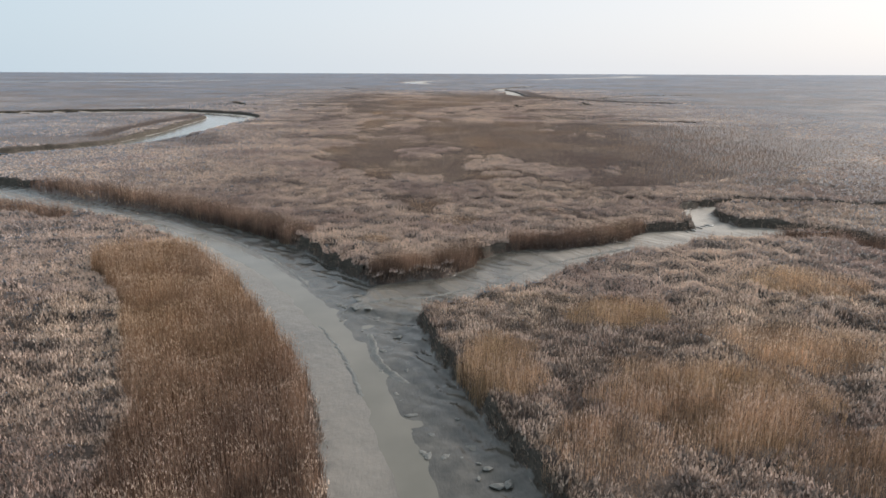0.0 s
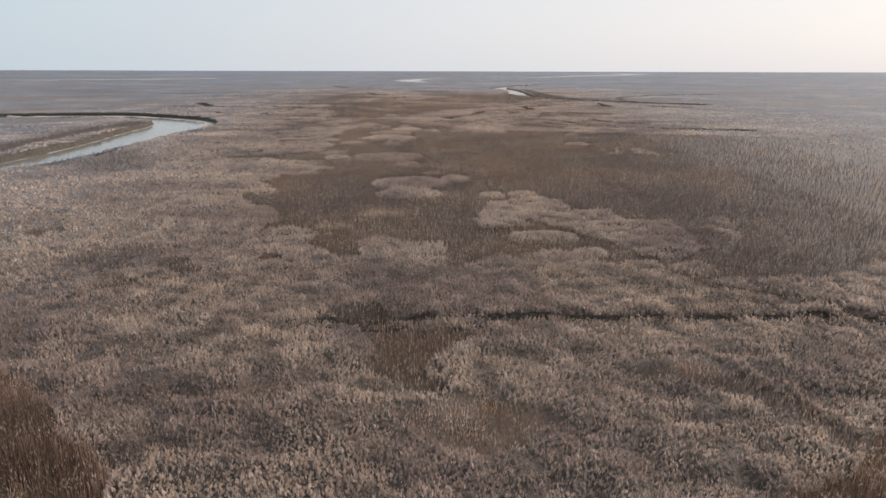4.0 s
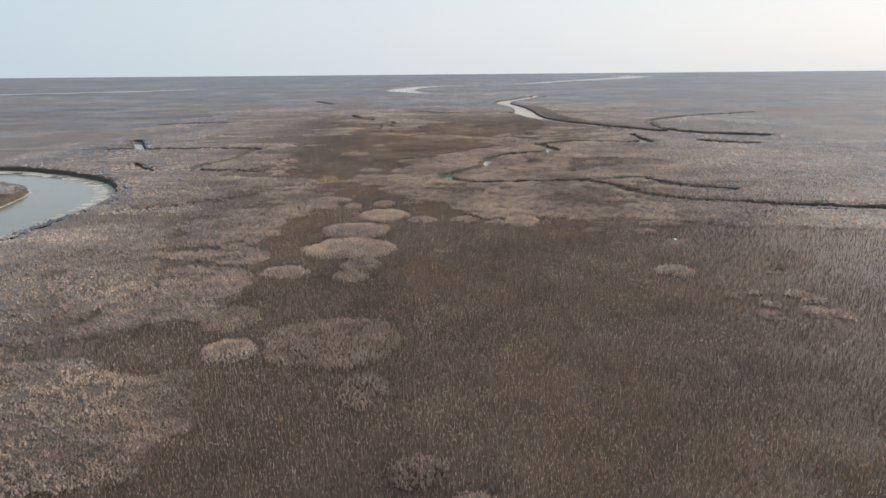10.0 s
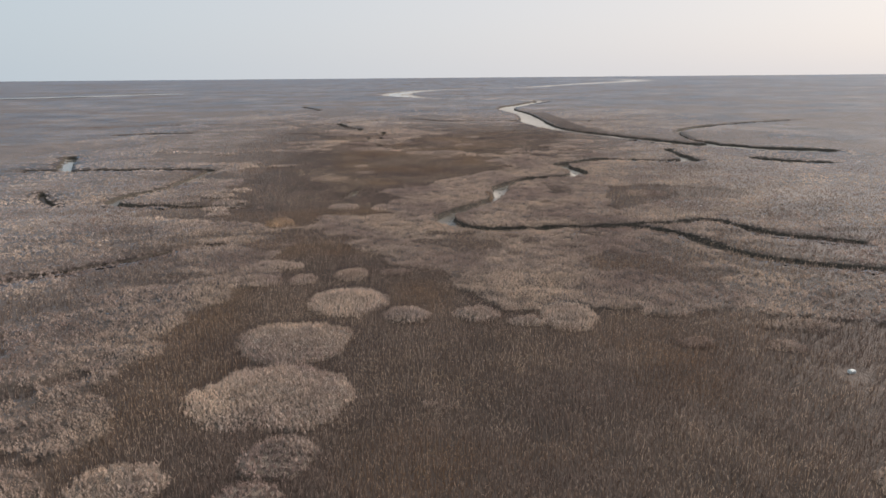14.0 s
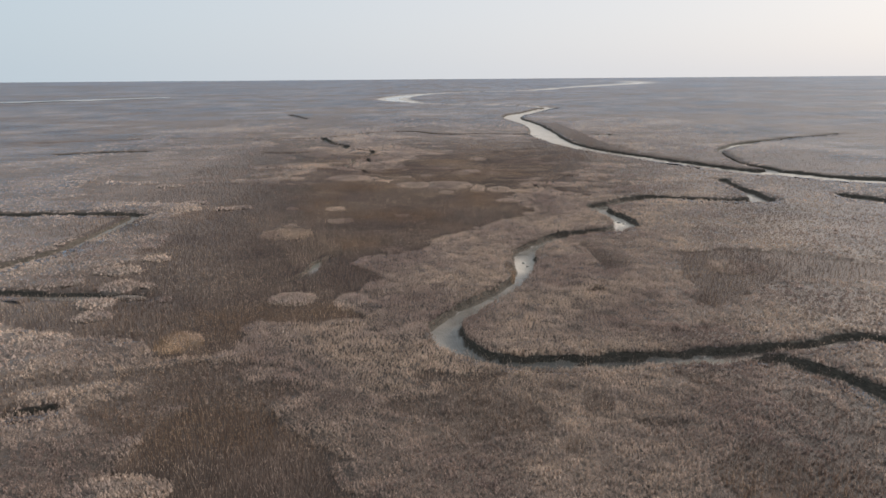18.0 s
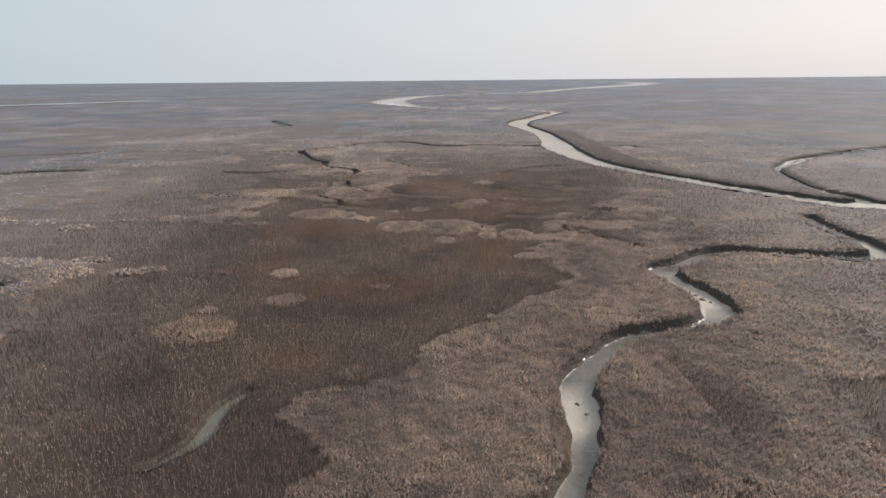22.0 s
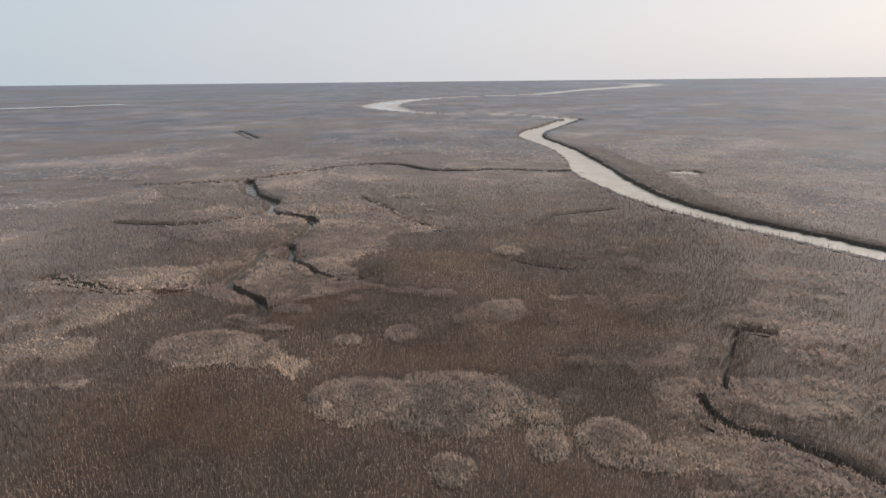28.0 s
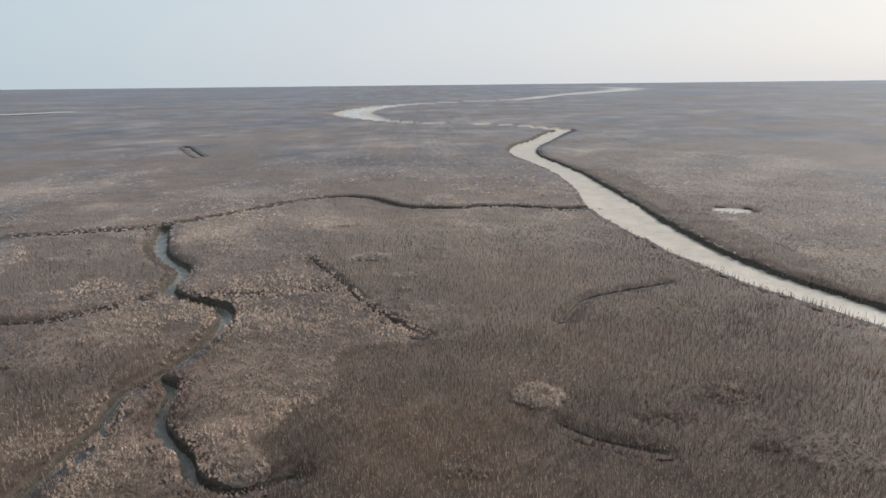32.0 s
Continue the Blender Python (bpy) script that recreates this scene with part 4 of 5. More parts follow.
def build_banks():
    for name, line, depth, _, _ in CREEKS:
        if abs(line[:, 0]).min() > 170 or line[:, 1].min() > 900:
            continue
        line = line[line[:, 1] < 1000]
        seg = np.r_[0, np.cumsum(np.linalg.norm(np.diff(line[:, :2], axis=0), axis=1))]
        step = 0.45 if seg[-1] < 160 else 0.7
        at = np.arange(0, seg[-1], step)
        c = np.stack([np.interp(at, seg, line[:, k]) for k in range(3)], 1)
        t = np.gradient(c[:, :2], axis=0)
        t /= np.linalg.norm(t, axis=1)[:, None] + 1e-9
        nrm = np.stack([-t[:, 1], t[:, 0]], 1)
        turns = np.linspace(0, np.pi, 9)[1:-1]
        end = [(c[-1], np.cos(a) * nrm[-1] + np.sin(a) * t[-1]) for a in turns]
        start = [(c[0], -np.cos(a) * nrm[0] - np.sin(a) * t[0]) for a in turns]
        loop = [(p, v) for p, v in zip(c, nrm)] + end + [(p, -v) for p, v in zip(c[::-1], nrm[::-1])] + start
        mid, out = np.array([q[0] for q in loop]), np.array([q[1] for q in loop])
        edge = mid[:, :2] + out * mid[:, 2:3]
        wob = ((value_noise(edge[:, 0], edge[:, 1], 3.1) - 0.5) * 0.9 + (value_noise(edge[:, 0], edge[:, 1], 1.2) - 0.5) * 0.4) * np.clip(mid[:, 2] / 3, 0.2, 1)
        edge = edge - out * wob[:, None]
        d, _, _, _ = creek_field(edge[:, 0], edge[:, 1], 4.0)
        reedy, _, _ = belt_field(edge[:, 0] + 0.9 * out[:, 0], edge[:, 1] + 0.9 * out[:, 1])
        keep = (d > -0.4) & ((reedy < 1.9) | (edge[:, 1] > 140))
        dk = dark_field(edge[:, 0], edge[:, 1])
        top = land_height(edge[:, 0], edge[:, 1], dk, np.zeros(len(edge)))
        ragged = (value_noise(edge[:, 0], edge[:, 1], 0.7) - 0.5) * 0.35
        foot = LAND - 0.75 * depth - 0.1
        reach = (1.15 if line[:, 2].max() > 1.3 else 0.85) + 1.2 * coarse_step(edge[:, 0], edge[:, 1])
        slim = np.clip(mid[:, 2] / 1.5, 0.4, 1) * np.where((edge[:, 1] > 515) & (mid[:, 2] < 1.3), 0.55, 1)
        ragged = ragged * slim
        rows = ((reach, top - 0.05), (0.5 * slim + ragged, top - 0.1), (0.3 * slim + ragged, 0.75 * top + 0.25 * foot), (0.12 * slim + 0.7 * ragged, 0.4 * top + 0.6 * foot), (-0.08 * slim + 0.4 * ragged, 0.12 * top + 0.88 * foot), (-0.4 * slim, foot))
        co = np.stack([np.c_[edge + out * np.broadcast_to(off, len(edge))[:, None], np.broadcast_to(z, len(edge))] for off, z in rows], 1)
        at_d, _, at_dep, _ = creek_field(co[:, :, 0].ravel(), co[:, :, 1].ravel(), 4.0)
        foot = np.minimum(foot, LAND - 0.75 * at_dep.reshape(co.shape[:2]) - 0.1)
        free = np.clip((at_d.reshape(co.shape[:2]) + 0.25) / 0.6, 0, 1)
        co[:, :, 2] = np.minimum(co[:, :, 2], foot + (top[:, None] - foot) * free)
        n, r = len(edge), len(rows)
        faces = []
        for k in range(n):
            q = (k + 1) % n
            if keep[k] and keep[q]:
                faces += [(k * r + i, k * r + i + 1, q * r + i + 1, q * r + i) for i in range(r - 1)]
        if not faces:
            continue
        me = bpy.data.meshes.new("creek_bank")
        me.from_pydata(co.reshape(-1, 3).tolist(), [], faces)
        me.polygons.foreach_set("use_smooth", np.ones(len(faces), bool))
        me.materials.append(BANK)
        me.materials.append(GROUND)
        # edges of narrow creeks darkened in place of shade from overhanging grass
        add_values(me, "dark", np.stack([dk] + [np.where(mid[:, 2] < 1.5, 1, dk)] * (r - 1), 1).ravel())
        me.polygons.foreach_set("material_index", np.tile([1] + [0] * (r - 2), len(faces) // (r - 1)).astype(np.int32))
        tagged(new("creek_bank", me), "steep dark peaty bank edging the " + name.replace("_", " "), "bank", kind="structure")


build_banks()


# ---- plants ----
def triangles(name, verts, warm, mats, which, parent=None, tone=None):
    """One mesh of loose blades. verts: (n, 3, 3); which: material of each."""
    n = len(verts)
    me = bpy.data.meshes.new(name)
    me.vertices.add(3 * n)
    me.vertices.foreach_set("co", verts.astype(np.float32).ravel())
    me.loops.add(3 * n)
    me.loops.foreach_set("vertex_index", np.arange(3 * n, dtype=np.int32))
    me.polygons.add(n)
    me.polygons.foreach_set("loop_start", np.arange(0, 3 * n, 3, dtype=np.int32))
    me.polygons.foreach_set("material_index", which.astype(np.int32))
    me.update(calc_edges=True)
    add_values(me, "warm", np.repeat(warm, 3))
    tone = np.full(n, 0.5) if tone is None else tone
    add_values(me, "tone", np.repeat(tone, 3) if tone.ndim == 1 else tone.ravel())
    for m in mats:
        me.materials.append(m)
    ob = new(name, me)
    ob.parent = parent
    return ob


def blades(p, h, w, lean, rng):
    """One blade a place: a tapering leaf from p, h high, w wide, leaning by a share of its height."""
    n = len(p)
    yaw, to = rng.random(n) * 6.283, rng.random(n) * 6.283
    across = np.stack([np.cos(yaw), np.sin(yaw), np.zeros(n)], 1) * (w / 2)[:, None]
    tip = p + np.stack([np.cos(to) * lean * h, np.sin(to) * lean * h, h], 1)
    return np.stack([p - across, p + across, tip], 1), tip


def heads(tip, size, w, rng):
    """Drooping seed heads at the tips."""
    n = len(tip)
    yaw = rng.random(n) * 6.283
    a = np.stack([np.cos(yaw), np.sin(yaw), np.zeros(n)], 1)
    return np.stack([tip - a * (w / 2)[:, None] - np.array([0, 0, 1]) * (size * 0.45)[:, None], tip + a * (w / 2)[:, None] - np.array([0, 0, 1]) * (size * 0.35)[:, None],
                     tip + a * (size * 0.25)[:, None] + np.array([0, 0, 1]) * (size * 0.55)[:, None]], 1)


def tussocks(p, h, r, rng):
    """Small uneven tufts: three leaning faces each."""
    n = len(p)
    yaw = rng.random(n) * 6.283
    ring = []
    for q in range(3):
        a = yaw + q * 2.094 + rng.normal(0, 0.25, n)
        rr = r * (0.75 + 0.5 * rng.random(n))
        ring.append(p + np.stack([np.cos(a) * rr, np.sin(a) * rr, np.zeros(n)], 1))
    top = p + np.stack([rng.normal(0, 0.3, n) * r, rng.normal(0, 0.3, n) * r, h], 1)
    return [np.stack([ring[q], ring[(q + 1) % 3], top], 1) for q in range(3)]


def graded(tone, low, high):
    """Tone of each corner: paler plume tips, with shade between stems painted in at the foot."""
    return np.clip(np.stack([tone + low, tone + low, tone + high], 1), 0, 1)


def places(cell, y0, y1, rng):
    """Scattered places, thinner the farther they lie from the flight line."""
    xs, ys = [], []
    steps = [1, 1.5, 2.2, 3.2, 4.5, 6.5]
    for a, b in zip(steps, steps[1:]):
        c = cell * a
        gx, gy = np.meshgrid(np.arange(-190, 190, c), np.arange(y0, y1, c))
        x = (gx + rng.random(gx.shape) * c).ravel()
        y = (gy + rng.random(gx.shape) * c).ravel()
        k = coarse(x, y)
        good = (k >= a) & (k < b) & (np.abs(x) < 0.72 * y + 6) & (rng.random(len(x)) < (a / k) ** 2)
        xs.append(x[good])
        ys.append(y[good])
    return np.concatenate(xs), np.concatenate(ys)


def dwindle(k):
    """Plants stand lower towards the outer marsh."""
    return np.clip((6.2 - k) / 4.0, 0.3, 1)


CLUMP_RISE = np.array([0.6 * min(1, c[2] / 3.5) * (1 if c[4] > 0.65 else 0.5 if c[4] > 0.45 else 0.2) for c in ALL_CLUMPS] + [0.6])


def dome(rad, x, y, which):
    return LAND + 0.2 + CLUMP_RISE[which] * (1 - np.clip(rad, 0, 1) ** 4) + (value_noise(x, y, 1.3) - 0.5) * 0.2 * (rad < 0.93)


# russet and amber tints among the late reeds (x, y, radius, share)
TINTS = [(2.1, 547.3, 11, 0.35), (9.1, 548.7, 5, 0.4), (-4.7, 544, 6, 0.3), (-30, 538.9, 6, 0.3), (26.3, 568, 7, 0.25)]
STRETCHES = [18, 64, 130, 200, 280, 350, 420, 490, 560, 640, 860]
clump_parts, stand_parts = {}, {}
for y0, y1 in zip(STRETCHES, STRETCHES[1:]):
    # pale tussocks: low tufts topped by feathery tips
    near = y0 < 60
    x, y = places(0.335 if y0 < 130 else 0.36, y0, y1, RNG)
    d, w, _, _ = creek_field(x, y, 3.0)
    idx, rad = clump_field(x, y)
    dk = dark_field(x, y)
    tall, _, own = belt_field(x, y)
    k = coarse(x, y)
    ok = (d > (0.1 + 0.08 * k + 0.14 * (k - 1)) * np.clip(w / 1.3, 0.25, 1)) & (tall == 0) & np.where(idx >= 0, RNG.random(len(x)) < CLUMP_COVER[idx], dk < 0.25 + 0.5 * RNG.random(len(x))) & (k < 6.4 - 1.9 * RNG.random(len(x)))
    x, y, idx, rad, dk, d, k = x[ok], y[ok], idx[ok], rad[ok], dk[ok], d[ok], k[ok]
    n = len(x)
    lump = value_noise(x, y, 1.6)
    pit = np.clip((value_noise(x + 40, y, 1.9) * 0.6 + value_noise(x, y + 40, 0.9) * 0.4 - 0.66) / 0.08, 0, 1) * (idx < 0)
    h = (0.16 + 0.2 * lump + 0.14 * RNG.random(n)) * dwindle(k) * (1 - 0.5 * pit)
    z = np.where(idx >= 0, dome(rad, x, y, idx), land_height(x, y, dk, np.zeros(n))) - 0.1
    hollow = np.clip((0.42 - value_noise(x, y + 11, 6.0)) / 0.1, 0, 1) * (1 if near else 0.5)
    # tone drops in pits and between lumps: their shade is painted in
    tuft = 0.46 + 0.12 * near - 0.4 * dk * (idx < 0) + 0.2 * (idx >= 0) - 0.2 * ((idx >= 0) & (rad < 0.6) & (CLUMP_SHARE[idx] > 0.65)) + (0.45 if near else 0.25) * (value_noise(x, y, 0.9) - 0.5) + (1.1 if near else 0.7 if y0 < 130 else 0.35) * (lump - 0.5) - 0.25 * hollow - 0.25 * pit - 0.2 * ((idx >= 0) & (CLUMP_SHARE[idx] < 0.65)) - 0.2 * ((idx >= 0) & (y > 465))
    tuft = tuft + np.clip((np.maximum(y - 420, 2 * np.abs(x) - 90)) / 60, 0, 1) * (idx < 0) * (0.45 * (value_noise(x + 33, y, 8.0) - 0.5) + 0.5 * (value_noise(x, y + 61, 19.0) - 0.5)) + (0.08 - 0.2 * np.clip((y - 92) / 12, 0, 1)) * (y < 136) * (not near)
    p = np.stack([x, y, z], 1)
    tri, own, tones = [], [], []
    for v in tussocks(p, h, (0.17 if near else 0.21) * k**0.92, RNG):
        tri.append(v)
        own.append(idx)
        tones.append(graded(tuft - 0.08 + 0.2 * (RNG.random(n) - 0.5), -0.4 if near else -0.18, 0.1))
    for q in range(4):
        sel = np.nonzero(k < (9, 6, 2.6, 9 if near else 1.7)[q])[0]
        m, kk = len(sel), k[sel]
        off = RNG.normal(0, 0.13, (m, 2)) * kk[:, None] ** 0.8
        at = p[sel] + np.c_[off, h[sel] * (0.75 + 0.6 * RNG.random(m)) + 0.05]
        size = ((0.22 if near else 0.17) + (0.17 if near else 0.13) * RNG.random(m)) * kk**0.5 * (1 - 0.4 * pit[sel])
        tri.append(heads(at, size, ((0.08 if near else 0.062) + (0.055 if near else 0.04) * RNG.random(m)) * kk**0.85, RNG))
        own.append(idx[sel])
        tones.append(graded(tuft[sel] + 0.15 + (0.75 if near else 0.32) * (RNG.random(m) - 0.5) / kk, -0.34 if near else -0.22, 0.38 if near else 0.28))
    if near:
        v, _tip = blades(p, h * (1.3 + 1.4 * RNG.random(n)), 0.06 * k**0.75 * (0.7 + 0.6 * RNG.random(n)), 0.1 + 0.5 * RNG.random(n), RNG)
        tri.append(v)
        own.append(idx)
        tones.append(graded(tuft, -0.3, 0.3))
    tri, own, tones = np.concatenate(tri), np.concatenate(own), np.concatenate(tones)
    wn = 0.06 * np.clip(value_noise(tri[:, 0, 0], tri[:, 0, 1], 13.0) * 2.4 - 1.35, 0, 1) + 0.07 * np.clip(value_noise(tri[:, 0, 0] + 80, tri[:, 0, 1], 5.0) * 3 - 2.1, 0, 1) + CLUMP_WARM[own]
    loose = own < 0
    tagged(triangles("tussock_grass", tri[loose], wn[loose], [NEAR if near else STRAW, PALE], (RNG.random(loose.sum()) < (0.12 if near else 0.04)), None, tones[loose]), "pale straw-coloured dry tussock grass covering the marsh floor", "grass", kind="stuff")
    for c in np.unique(own[own >= 0]):
        mine = own == c
        clump_parts.setdefault(int(c), []).append((tri[mine], tones[mine], wn[mine]))
    # thin dark reeds
    x, y = places(0.34 if y0 < 130 else 0.36, y0, y1, RNG)
    d, w, _, _ = creek_field(x, y, 3.0)
    idx, rad = clump_field(x, y)
    dk = dark_field(x, y)
    tall, _, own = belt_field(x, y)
    ok = (d > 0.1) & (tall == 0) & (((dk > 0.3 + 0.5 * RNG.random(len(x))) & ((idx < 0) | (CLUMP_SHARE[idx] * np.where(CLUMP_SHARE[idx] < 0.65, 0.4, 1) < RNG.random(len(x))))) | ((d < 0.8) & (RNG.random(len(x)) < 0.35))) & (coarse(x, y) < 6.4)
    ok &= np.hypot(x - 44.3, y - 276.4) > 1.9
    x, y, dk, idx = x[ok], y[ok], dk[ok], idx[ok]
    k = coarse(x, y)
    n = len(x)
    h = (0.7 + 0.45 * RNG.random(n) + 0.3 * value_noise(x, y, 7.0)) * dwindle(k)
    p = np.stack([x, y, land_height(x, y, np.maximum(dk, 0), np.zeros(n)) - 0.08], 1)
    v, tip = blades(p, h, 0.042 * k**0.85 * (0.7 + 0.6 * RNG.random(n)), 0.03 + 0.09 * RNG.random(n), RNG)
    v2, _tip = blades(p + np.c_[RNG.normal(0, 0.12, (n, 2)), np.zeros(n)], h * (0.75 + 0.3 * RNG.random(n)), 0.042 * k**0.85, 0.05 + 0.13 * RNG.random(n), RNG)
    v3, _tip = blades(p + np.c_[RNG.normal(0, 0.15, (n, 2)), np.zeros(n)], h * (0.7 + 0.4 * RNG.random(n)), 0.042 * k**0.85, 0.05 + 0.13 * RNG.random(n), RNG)
    topped = RNG.random(n) < np.clip(1.35 - 0.4 * k, 0.3, 0.95)
    hd = heads(tip[topped], 0.3 + 0.14 * RNG.random(topped.sum()), 0.062 * k[topped] ** 0.85, RNG)
    full, close = k < 3, k < 2
    allv = np.concatenate([v, v2[full], v3[close], hd])
    wn = 0.42 * np.clip(value_noise(allv[:, 0, 0], allv[:, 0, 1], 15.0) * 2.0 - 1.1 + 0.6 * (value_noise(allv[:, 0, 0], allv[:, 0, 1], 4.0) - 0.5), 0, 1)
    for cx, cy, r, share in TINTS:
        wn = np.maximum(wn, share * np.clip(1.3 - np.hypot(allv[:, 0, 0] - cx, allv[:, 0, 1] - cy) / r, 0, 1) * (0.4 + value_noise(allv[:, 0, 0], allv[:, 0, 1], 1.5)))
    tn = 0.5 + 0.5 * (value_noise(x, y, 0.6) - 0.5) + 0.5 * (value_noise(x, y, 3.0) - 0.5) + 0.3 * (idx >= 0)
    tn = tn + np.clip((np.maximum(y - 420, 2 * np.abs(x) - 90)) / 60, 0, 1) * (0.75 * (value_noise(x + 33, y, 8.0) - 0.5) + 0.7 * (value_noise(x, y + 61, 19.0) - 0.5))
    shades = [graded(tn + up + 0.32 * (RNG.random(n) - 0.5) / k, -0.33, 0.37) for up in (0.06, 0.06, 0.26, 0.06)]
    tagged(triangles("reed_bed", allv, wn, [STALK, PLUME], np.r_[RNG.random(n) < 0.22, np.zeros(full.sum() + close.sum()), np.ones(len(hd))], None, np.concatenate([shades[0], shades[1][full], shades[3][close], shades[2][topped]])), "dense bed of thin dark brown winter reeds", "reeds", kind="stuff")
    # ragged fringe hanging down the creek banks
    x, y = places(0.15 if y0 < 130 else 0.22, y0, y1, RNG)
    d, w, dep, _ = creek_field(x, y, 3.0)
    ok = (d > (-0.4 if y0 < 130 else -0.12) * RNG.random(len(x))) & (d < np.where(w < 1.3, 0.2, 0.45)) & (w > np.where(y > 500, 1.15, 0.6)) & (coarse(x, y) < 2.8) & (RNG.random(len(x)) < 0.8)
    x, y, d, dep = x[ok], y[ok], d[ok], dep[ok]
    n = len(x)
    if n:
        k = coarse(x, y)
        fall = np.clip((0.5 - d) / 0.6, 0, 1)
        p = np.stack([x, y, (LAND + 0.25) * (1 - fall) + (LAND - 0.75 * dep - 0.05) * fall - 0.05], 1)
        v, _tip = blades(p, ((0.4 if y0 < 130 else 0.25) + 0.45 * RNG.random(n)) * (1 - 0.3 * fall), 0.075 * k, 0.1 + 0.5 * RNG.random(n), RNG)
        v2, _tip = blades(p, 0.3 + 0.4 * RNG.random(n), 0.07 * k, 0.2 + 0.5 * RNG.random(n), RNG)
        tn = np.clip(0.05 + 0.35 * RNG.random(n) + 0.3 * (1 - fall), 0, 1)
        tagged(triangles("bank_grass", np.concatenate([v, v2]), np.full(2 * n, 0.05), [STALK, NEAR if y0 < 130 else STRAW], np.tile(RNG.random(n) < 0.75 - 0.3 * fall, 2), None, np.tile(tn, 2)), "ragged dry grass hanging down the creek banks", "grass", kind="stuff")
    # tall reed belts and stands
    x, y = places(0.175, y0, y1, RNG)
    tall, twarm, own = belt_field(x, y)
    ok = tall > 0
    x, y, tall, twarm, own = x[ok], y[ok], tall[ok], twarm[ok], own[ok]
    d, w, _, _ = creek_field(x, y, 3.0)
    ok = d > -0.6 * RNG.random(len(d))
    x, y, tall, twarm, own, d = x[ok], y[ok], tall[ok], twarm[ok], own[ok], d[ok]
    n = len(x)
    if n:
        k = np.minimum(coarse(x, y), 1.7)
        h = tall * (0.7 + 0.35 * RNG.random(n)) * (0.62 + 0.4 * value_noise(x, y, 3.0) + 0.36 * value_noise(x + 9, y, 1.5))
        sink = 0.75 * np.clip((0.5 - d) / 0.5, 0, 1)
        h = h + 0.7 * sink
        p = np.stack([x, y, LAND - 0.2 - sink], 1)
        v, tip = blades(p, h, 0.042 * k * (0.7 + 0.6 * RNG.random(n)), 0.03 + 0.1 * RNG.random(n), RNG)
        v2, _tip = blades(p, h * 0.85, 0.042 * k, 0.08 + 0.2 * RNG.random(n), RNG)
        plush = np.where(own >= len(REED_BELTS), 1.25, 1.0)
        hd = heads(tip, (0.16 + 0.12 * RNG.random(n)) * plush, 0.055 * k * plush, RNG)
        tn = np.clip(np.where(own >= len(REED_BELTS), 0.6, 0.5) + 1.3 * (value_noise(x, y, 2.2) - 0.5) + 0.8 * (value_noise(x + 9, y, 1.5) - 0.5) + 0.8 * (value_noise(x, y, 0.5) - 0.5) + 0.7 * (RNG.random(n) - 0.5), 0, 1)
        wn = twarm * (0.5 + 0.8 * value_noise(x, y, 4.0))
        for c in np.unique(own):
            m = own == c
            stand_parts.setdefault(int(c), []).append((np.concatenate([v[m], v2[m]]), hd[m], wn[m], tn[m]))

for c, chunks in sorted(stand_parts.items()):
    stalks, tops = np.concatenate([q[0] for q in chunks]), np.concatenate([q[1] for q in chunks])
    wn = np.concatenate([q[2] for q in chunks])
    tn = np.concatenate([q[3] for q in chunks])
    wn2, tn2 = np.concatenate([np.tile(q[2], 2) for q in chunks]), np.concatenate([np.tile(q[3], 2) for q in chunks])
    belt = c < len(REED_BELTS)
    far = belt and REED_BELTS[c][0][0][1] > 150
    label = "dull grey-brown belt of reeds along the river bank" if far else "tall russet-brown reed belt with pale seed heads along the mud bank" if belt else "rounded stand of golden-russet reeds among pale tussocks"
    thing = tagged(new("reed_stand"), label, "reeds", group="reed stands")
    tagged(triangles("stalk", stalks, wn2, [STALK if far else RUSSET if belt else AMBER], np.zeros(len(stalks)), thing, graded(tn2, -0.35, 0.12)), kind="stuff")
    tagged(triangles("seed_head", tops, wn, [STALK if far else PLUME if belt else NEAR], np.zeros(len(tops)), thing, tn), kind="stuff")

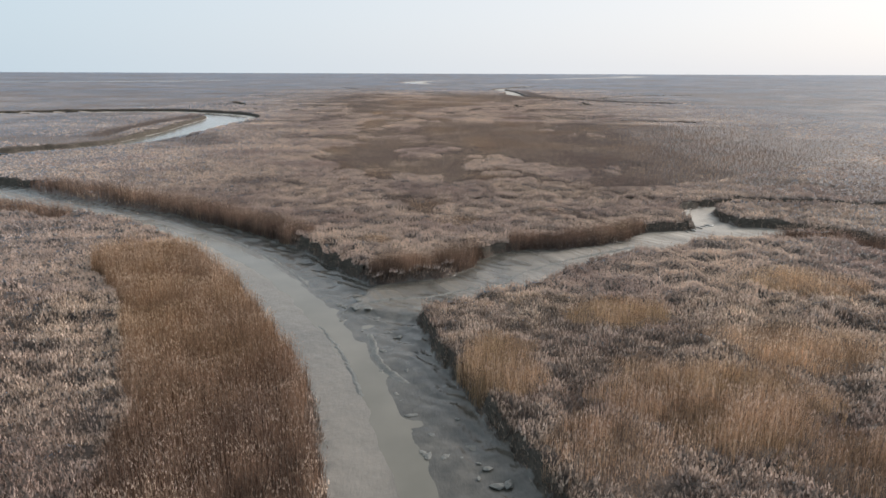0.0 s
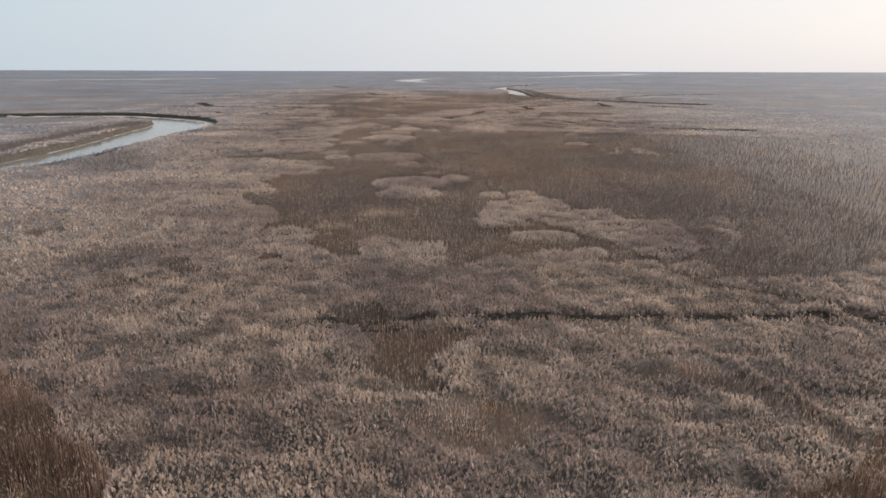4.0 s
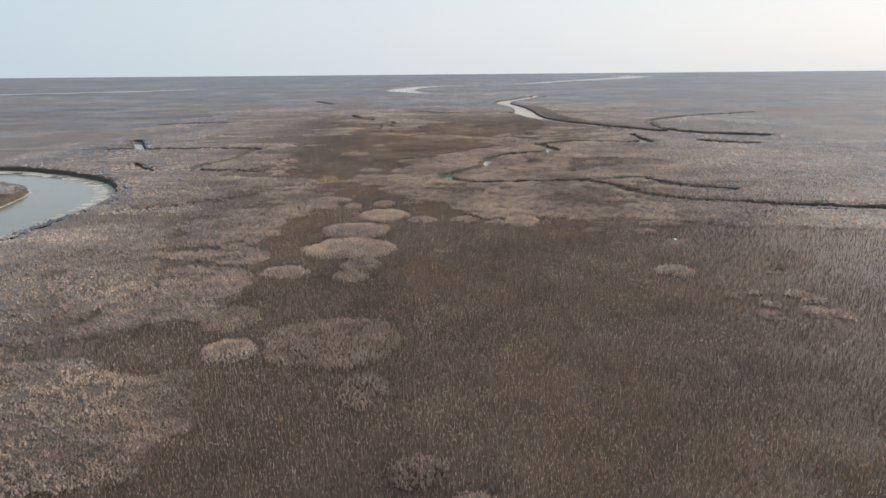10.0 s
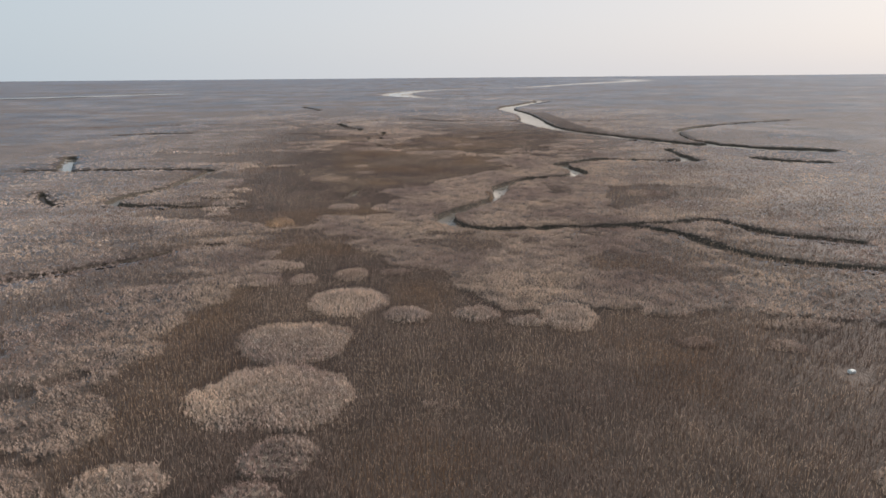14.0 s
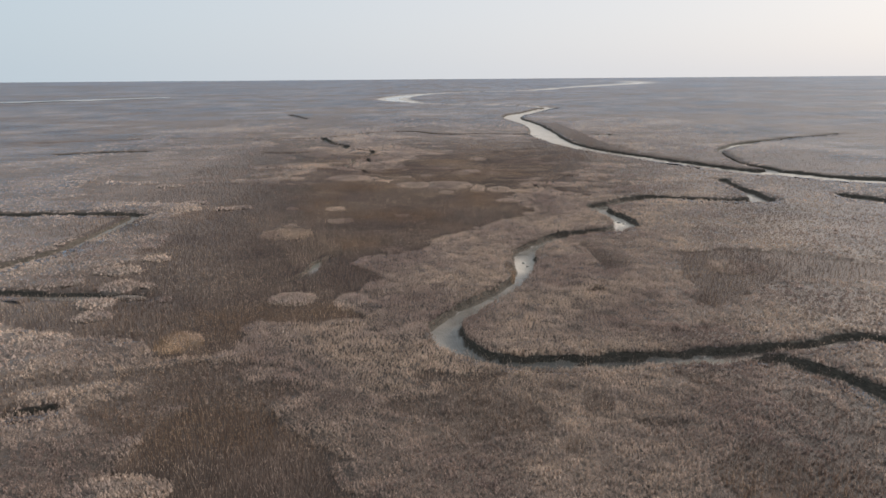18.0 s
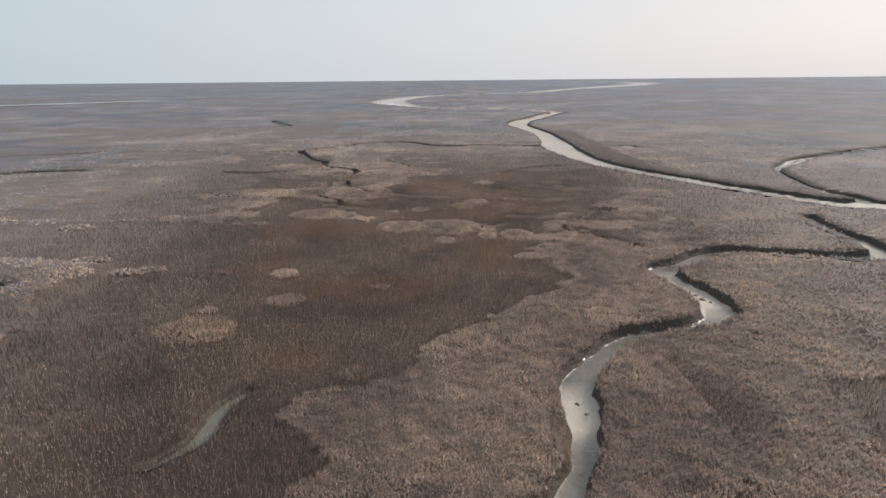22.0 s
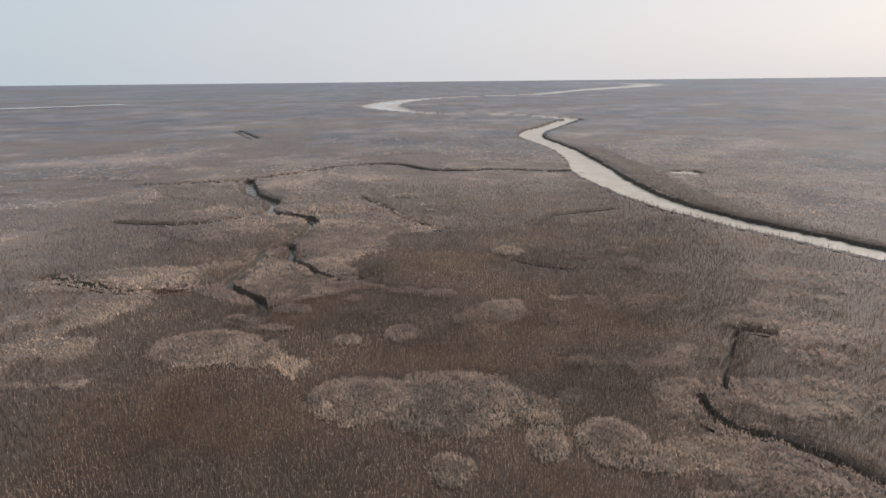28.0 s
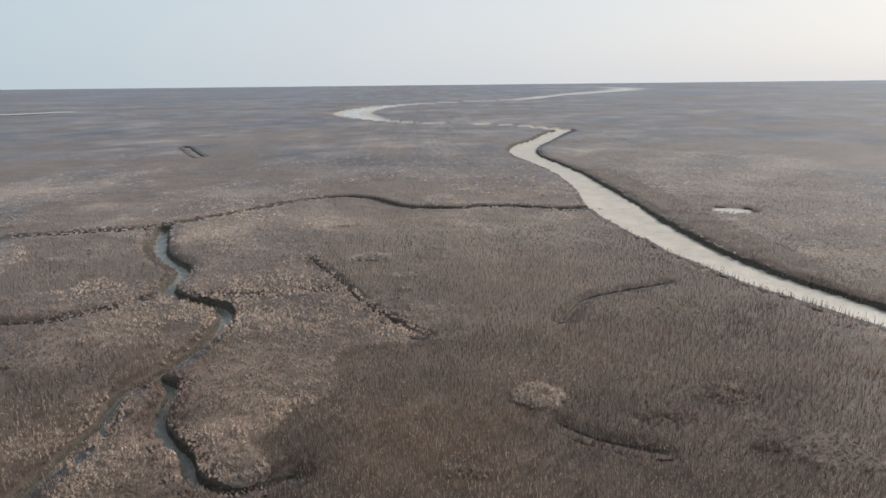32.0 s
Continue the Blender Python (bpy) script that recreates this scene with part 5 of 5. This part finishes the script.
for c, chunks in sorted(clump_parts.items()):
    tri, tones, wn = (np.concatenate([q[i] for q in chunks]) for i in range(3))
    cx, cy, rx, ry, share, _ = ALL_CLUMPS[c]
    label = "large pale round clump of feathery grass" if rx > 5 else "small pale round clump of feathery grass"
    place = " amid the dark reed bed" if cy < 330 else " standing out of brown reeds"
    thing = tagged(new("grass_clump"), label + place, "grass clump", group="round grass clumps")
    # matted body: rings of points out to an uneven rim
    ang = np.linspace(0, 2 * np.pi, 44, endpoint=False)
    px, py = [np.array([cx])], [np.array([cy])]
    rr = [np.zeros(1)]
    for r in (0.2, 0.4, 0.58, 0.74, 0.86, 0.94, 1.0):
        x, y = cx + np.cos(ang) * rx * r, cy + np.sin(ang) * ry * r
        wob = (value_noise(x, y, 2.0) - 0.5) * 0.2 + (value_noise(x, y, 0.6) - 0.5) * 0.12
        px.append(cx + np.cos(ang) * rx * r * (1 - wob))
        py.append(cy + np.sin(ang) * ry * r * (1 - wob))
        rr.append(np.full(44, r))
    px, py, rr = np.concatenate(px), np.concatenate(py), np.concatenate(rr)
    pz = dome(rr, px, py, c) - (0.1 if share > 0.65 else 0.4)
    pz[rr >= 1] = LAND - 0.1
    faces = [(0, 1 + k, 1 + (k + 1) % 44) for k in range(44)]
    for q in range(6):
        faces += [(1 + 44 * q + k, 1 + 44 * (q + 1) + k, 1 + 44 * (q + 1) + (k + 1) % 44, 1 + 44 * q + (k + 1) % 44) for k in range(44)]
    body = bpy.data.meshes.new("thatch")
    body.from_pydata(np.stack([px, py, pz], 1).tolist(), [], faces)
    body.polygons.foreach_set("use_smooth", np.ones(len(faces), bool))
    body.materials.append(THATCH)
    new("thatch", body).parent = thing
    tagged(triangles("foliage", tri, wn, [PALE], np.zeros(len(tri)), thing, tones), kind="stuff")


# ---- mud: slumped clods and low scarps on the channel bed ----
def mud_material():
    m, n, l, b = material("wet_mud")
    l.new(ramp(n, l, noise_node(n, l, 1.2, 6.0), [(0.3, (0.085, 0.083, 0.074)), (0.7, (0.17, 0.16, 0.14))]), b.inputs["Base Color"])
    b.inputs["Roughness"].default_value = 0.45
    bumped(n, l, b, noise_node(n, l, 6.0, 5.0), 0.7, 0.08)
    return m


MUD = mud_material()


def bed_level(x, y):
    d, w, dep, lat = creek_field(np.array([x]), np.array([y]), 6.0)
    s = np.clip((-d + 0.95) / 0.8, 0, 1)
    return float(((LAND + 0.3) * (1 - s) + s * (LAND - dep * (0.75 + 0.25 * np.clip(1 - np.abs(lat - 0.12), 0, 1) ** 0.8)))[0])


def clod(x, y, size, rng):
    bm = bmesh.new()
    bmesh.ops.create_icosphere(bm, subdivisions=2, radius=1)
    stretch, turn = 1 + rng.random() * 1.2, rng.random() * 6.283
    off = rng.random() * 50
    z0 = bed_level(x, y)
    for v in bm.verts:
        r = 1 + 0.5 * noise.noise(v.co * 1.7 + Vector((off, 0, 0)))
        px, py = v.co.x * r * size * stretch, v.co.y * r * size
        v.co = (x + px * math.cos(turn) - py * math.sin(turn), y + px * math.sin(turn) + py * math.cos(turn), z0 + v.co.z * r * size * 0.42)
    for f in bm.faces:
        f.smooth = True
    me = bpy.data.meshes.new("mud_clod")
    bm.to_mesh(me)
    bm.free()
    me.materials.append(MUD)
    return new("mud_clod", me)


for x, y, size in [(17.9, 79.3, 0.5), (17.1, 78.6, 0.32), (18.8, 79.6, 0.25), (40.5, 102.5, 0.6), (39.4, 101.8, 0.4), (38.2, 100.6, 0.35), (36.6, 98.6, 0.4), (35.4, 97.8, 0.3), (45.4, 435.2, 0.55), (46.2, 433.6, 0.4), (45, 437.4, 0.35), (16, 398.6, 0.35), (16.5, 396, 0.3)]:
    tagged(clod(x, y, size, RNG), "dark slumped clod of wet mud on the creek bed", "mud clod", group="mud clods")

# small lumps on the wet side of the broad channel
parts = []
for _ in range(60):
    q = RNG.random()
    y = 26 + 42 * q
    c = np.interp(y, [20, 32.1, 41.7, 48.6, 55.2, 63.4, 71.2], [1.5, -0.9, -3.6, -5.9, -8.4, -12.4, -16.9])
    x = c + 0.6 + RNG.random() * 4.6
    parts.append((x, y, 0.08 + 0.25 * RNG.random() ** 2))
bm = bmesh.new()
for x, y, size in parts:
    z0 = bed_level(x, y)
    turn, long = RNG.random() * 6.283, 1 + 1.5 * RNG.random()
    made = bmesh.ops.create_icosphere(bm, subdivisions=1, radius=1)["verts"]
    for v in made:
        r = 0.8 + 0.5 * RNG.random()
        px, py = v.co.x * size * r * long, v.co.y * size * r
        v.co = (x + px * math.cos(turn) - py * math.sin(turn), y + px * math.sin(turn) + py * math.cos(turn), z0 + v.co.z * size * 0.3 * r)
lumps = bpy.data.meshes.new("mud_lumps")
bm.to_mesh(lumps)
bm.free()
lumps.materials.append(MUD)
tagged(new("mud_lumps", lumps), "scattered small lumps of dark wet mud", "mud", kind="stuff")


def scarp(points, height, width):
    """A low broken edge in the mud, steep on one side."""
    p = np.array([points[0], *points, points[-1]], float)
    line = []
    for a, b, c, d in zip(p[:-3], p[1:-2], p[2:-1], p[3:]):
        for s in np.linspace(0, 1, 14, endpoint=False):
            line.append(0.5 * (2 * b + (c - a) * s + (2 * a - 5 * b + 4 * c - d) * s**2 + (3 * b - a - 3 * c + d) * s**3))
    line = np.array(line)
    line += RNG.normal(0, 0.07, line.shape)
    t = np.gradient(line, axis=0)
    t /= np.linalg.norm(t, axis=1)[:, None] + 1e-9
    side = np.stack([-t[:, 1], t[:, 0]], 1)
    co, faces = [], []
    for k, (q, sd) in enumerate(zip(line, side)):
        z0 = bed_level(*q)
        hh = height * (0.35 + RNG.random()) * min(1, k / 4, (len(line) - 1 - k) / 4)
        for off, z in ((-width, -0.06), (-0.3 * width, hh * 0.7), (0, hh), (0.18, -0.06)):
            co.append((q[0] + sd[0] * off, q[1] + sd[1] * off, z0 + z))
        if k:
            faces += [(4 * k - 4 + i, 4 * k - 3 + i, 4 * k + 1 + i, 4 * k + i) for i in range(3)]
    me = bpy.data.meshes.new("mud_scarp")
    me.from_pydata(co, [], faces)
    me.polygons.foreach_set("use_smooth", np.ones(len(faces), bool))
    me.materials.append(MUD)
    return tagged(new("mud_scarp", me), "low dark broken edge in the wet channel mud", "mud scarp", group="mud scarps")


scarp([(-10.8, 64.3), (-9.4, 65.5), (-7.6, 67.1), (-4.9, 67.7), (-2.7, 68), (0.6, 70.1), (3.4, 71.5), (6, 73.6)], 0.06, 0.8)
scarp([(6, 73.6), (8.2, 76.7), (12.6, 80.8), (17, 84.3), (21.4, 87), (25.5, 89.5)], 0.03, 0.9)
scarp([(-16.1, 71.3), (-19, 76.4), (-23.2, 82.6), (-28.3, 89.1), (-37.5, 99)], 0.03, 0.8)
scarp([(-7.2, 46.3), (-8.7, 50.9), (-10.3, 55.1), (-13.3, 61.1)], 0.06, 0.5)
scarp([(-7.6, 58.4), (-6.5, 53.6), (-5.4, 50.9), (-3.4, 48.2)], 0.12, 0.6)


# ---- litter washed into the reeds ----
def foam_float(x, y):
    m, n, l, b = material("weathered_white_foam")
    l.new(ramp(n, l, noise_node(n, l, 3.0, 5.0), [(0.3, (0.62, 0.60, 0.56)), (0.7, (0.84, 0.83, 0.80))]), b.inputs["Base Color"])
    b.inputs["Roughness"].default_value = 0.7
    bumped(n, l, b, noise_node(n, l, 30.0, 3.0), 0.4, 0.01)
    bm = bmesh.new()
    bmesh.ops.create_cube(bm, size=1)
    bmesh.ops.scale(bm, vec=(0.95, 0.5, 0.42), verts=bm.verts)
    bmesh.ops.bevel(bm, geom=bm.edges[:], offset=0.09, segments=3, affect="EDGES")
    for v in bm.verts:
        v.co *= 1 + 0.1 * noise.noise(v.co * 3)
    ground = float(land_height(np.array([x]), np.array([y]), np.ones(1), np.zeros(1))[0])
    me = bpy.data.meshes.new("foam_float")
    bm.to_mesh(me)
    bm.free()
    me.materials.append(m)
    ob = new("foam_float", me)
    ob.matrix_world = pose(x, y, ground + 0.2, 0, 8, 20)
    return tagged(ob, "weathered white foam block stranded in brown reeds", "float")


foam_float(44.5, 277.4)
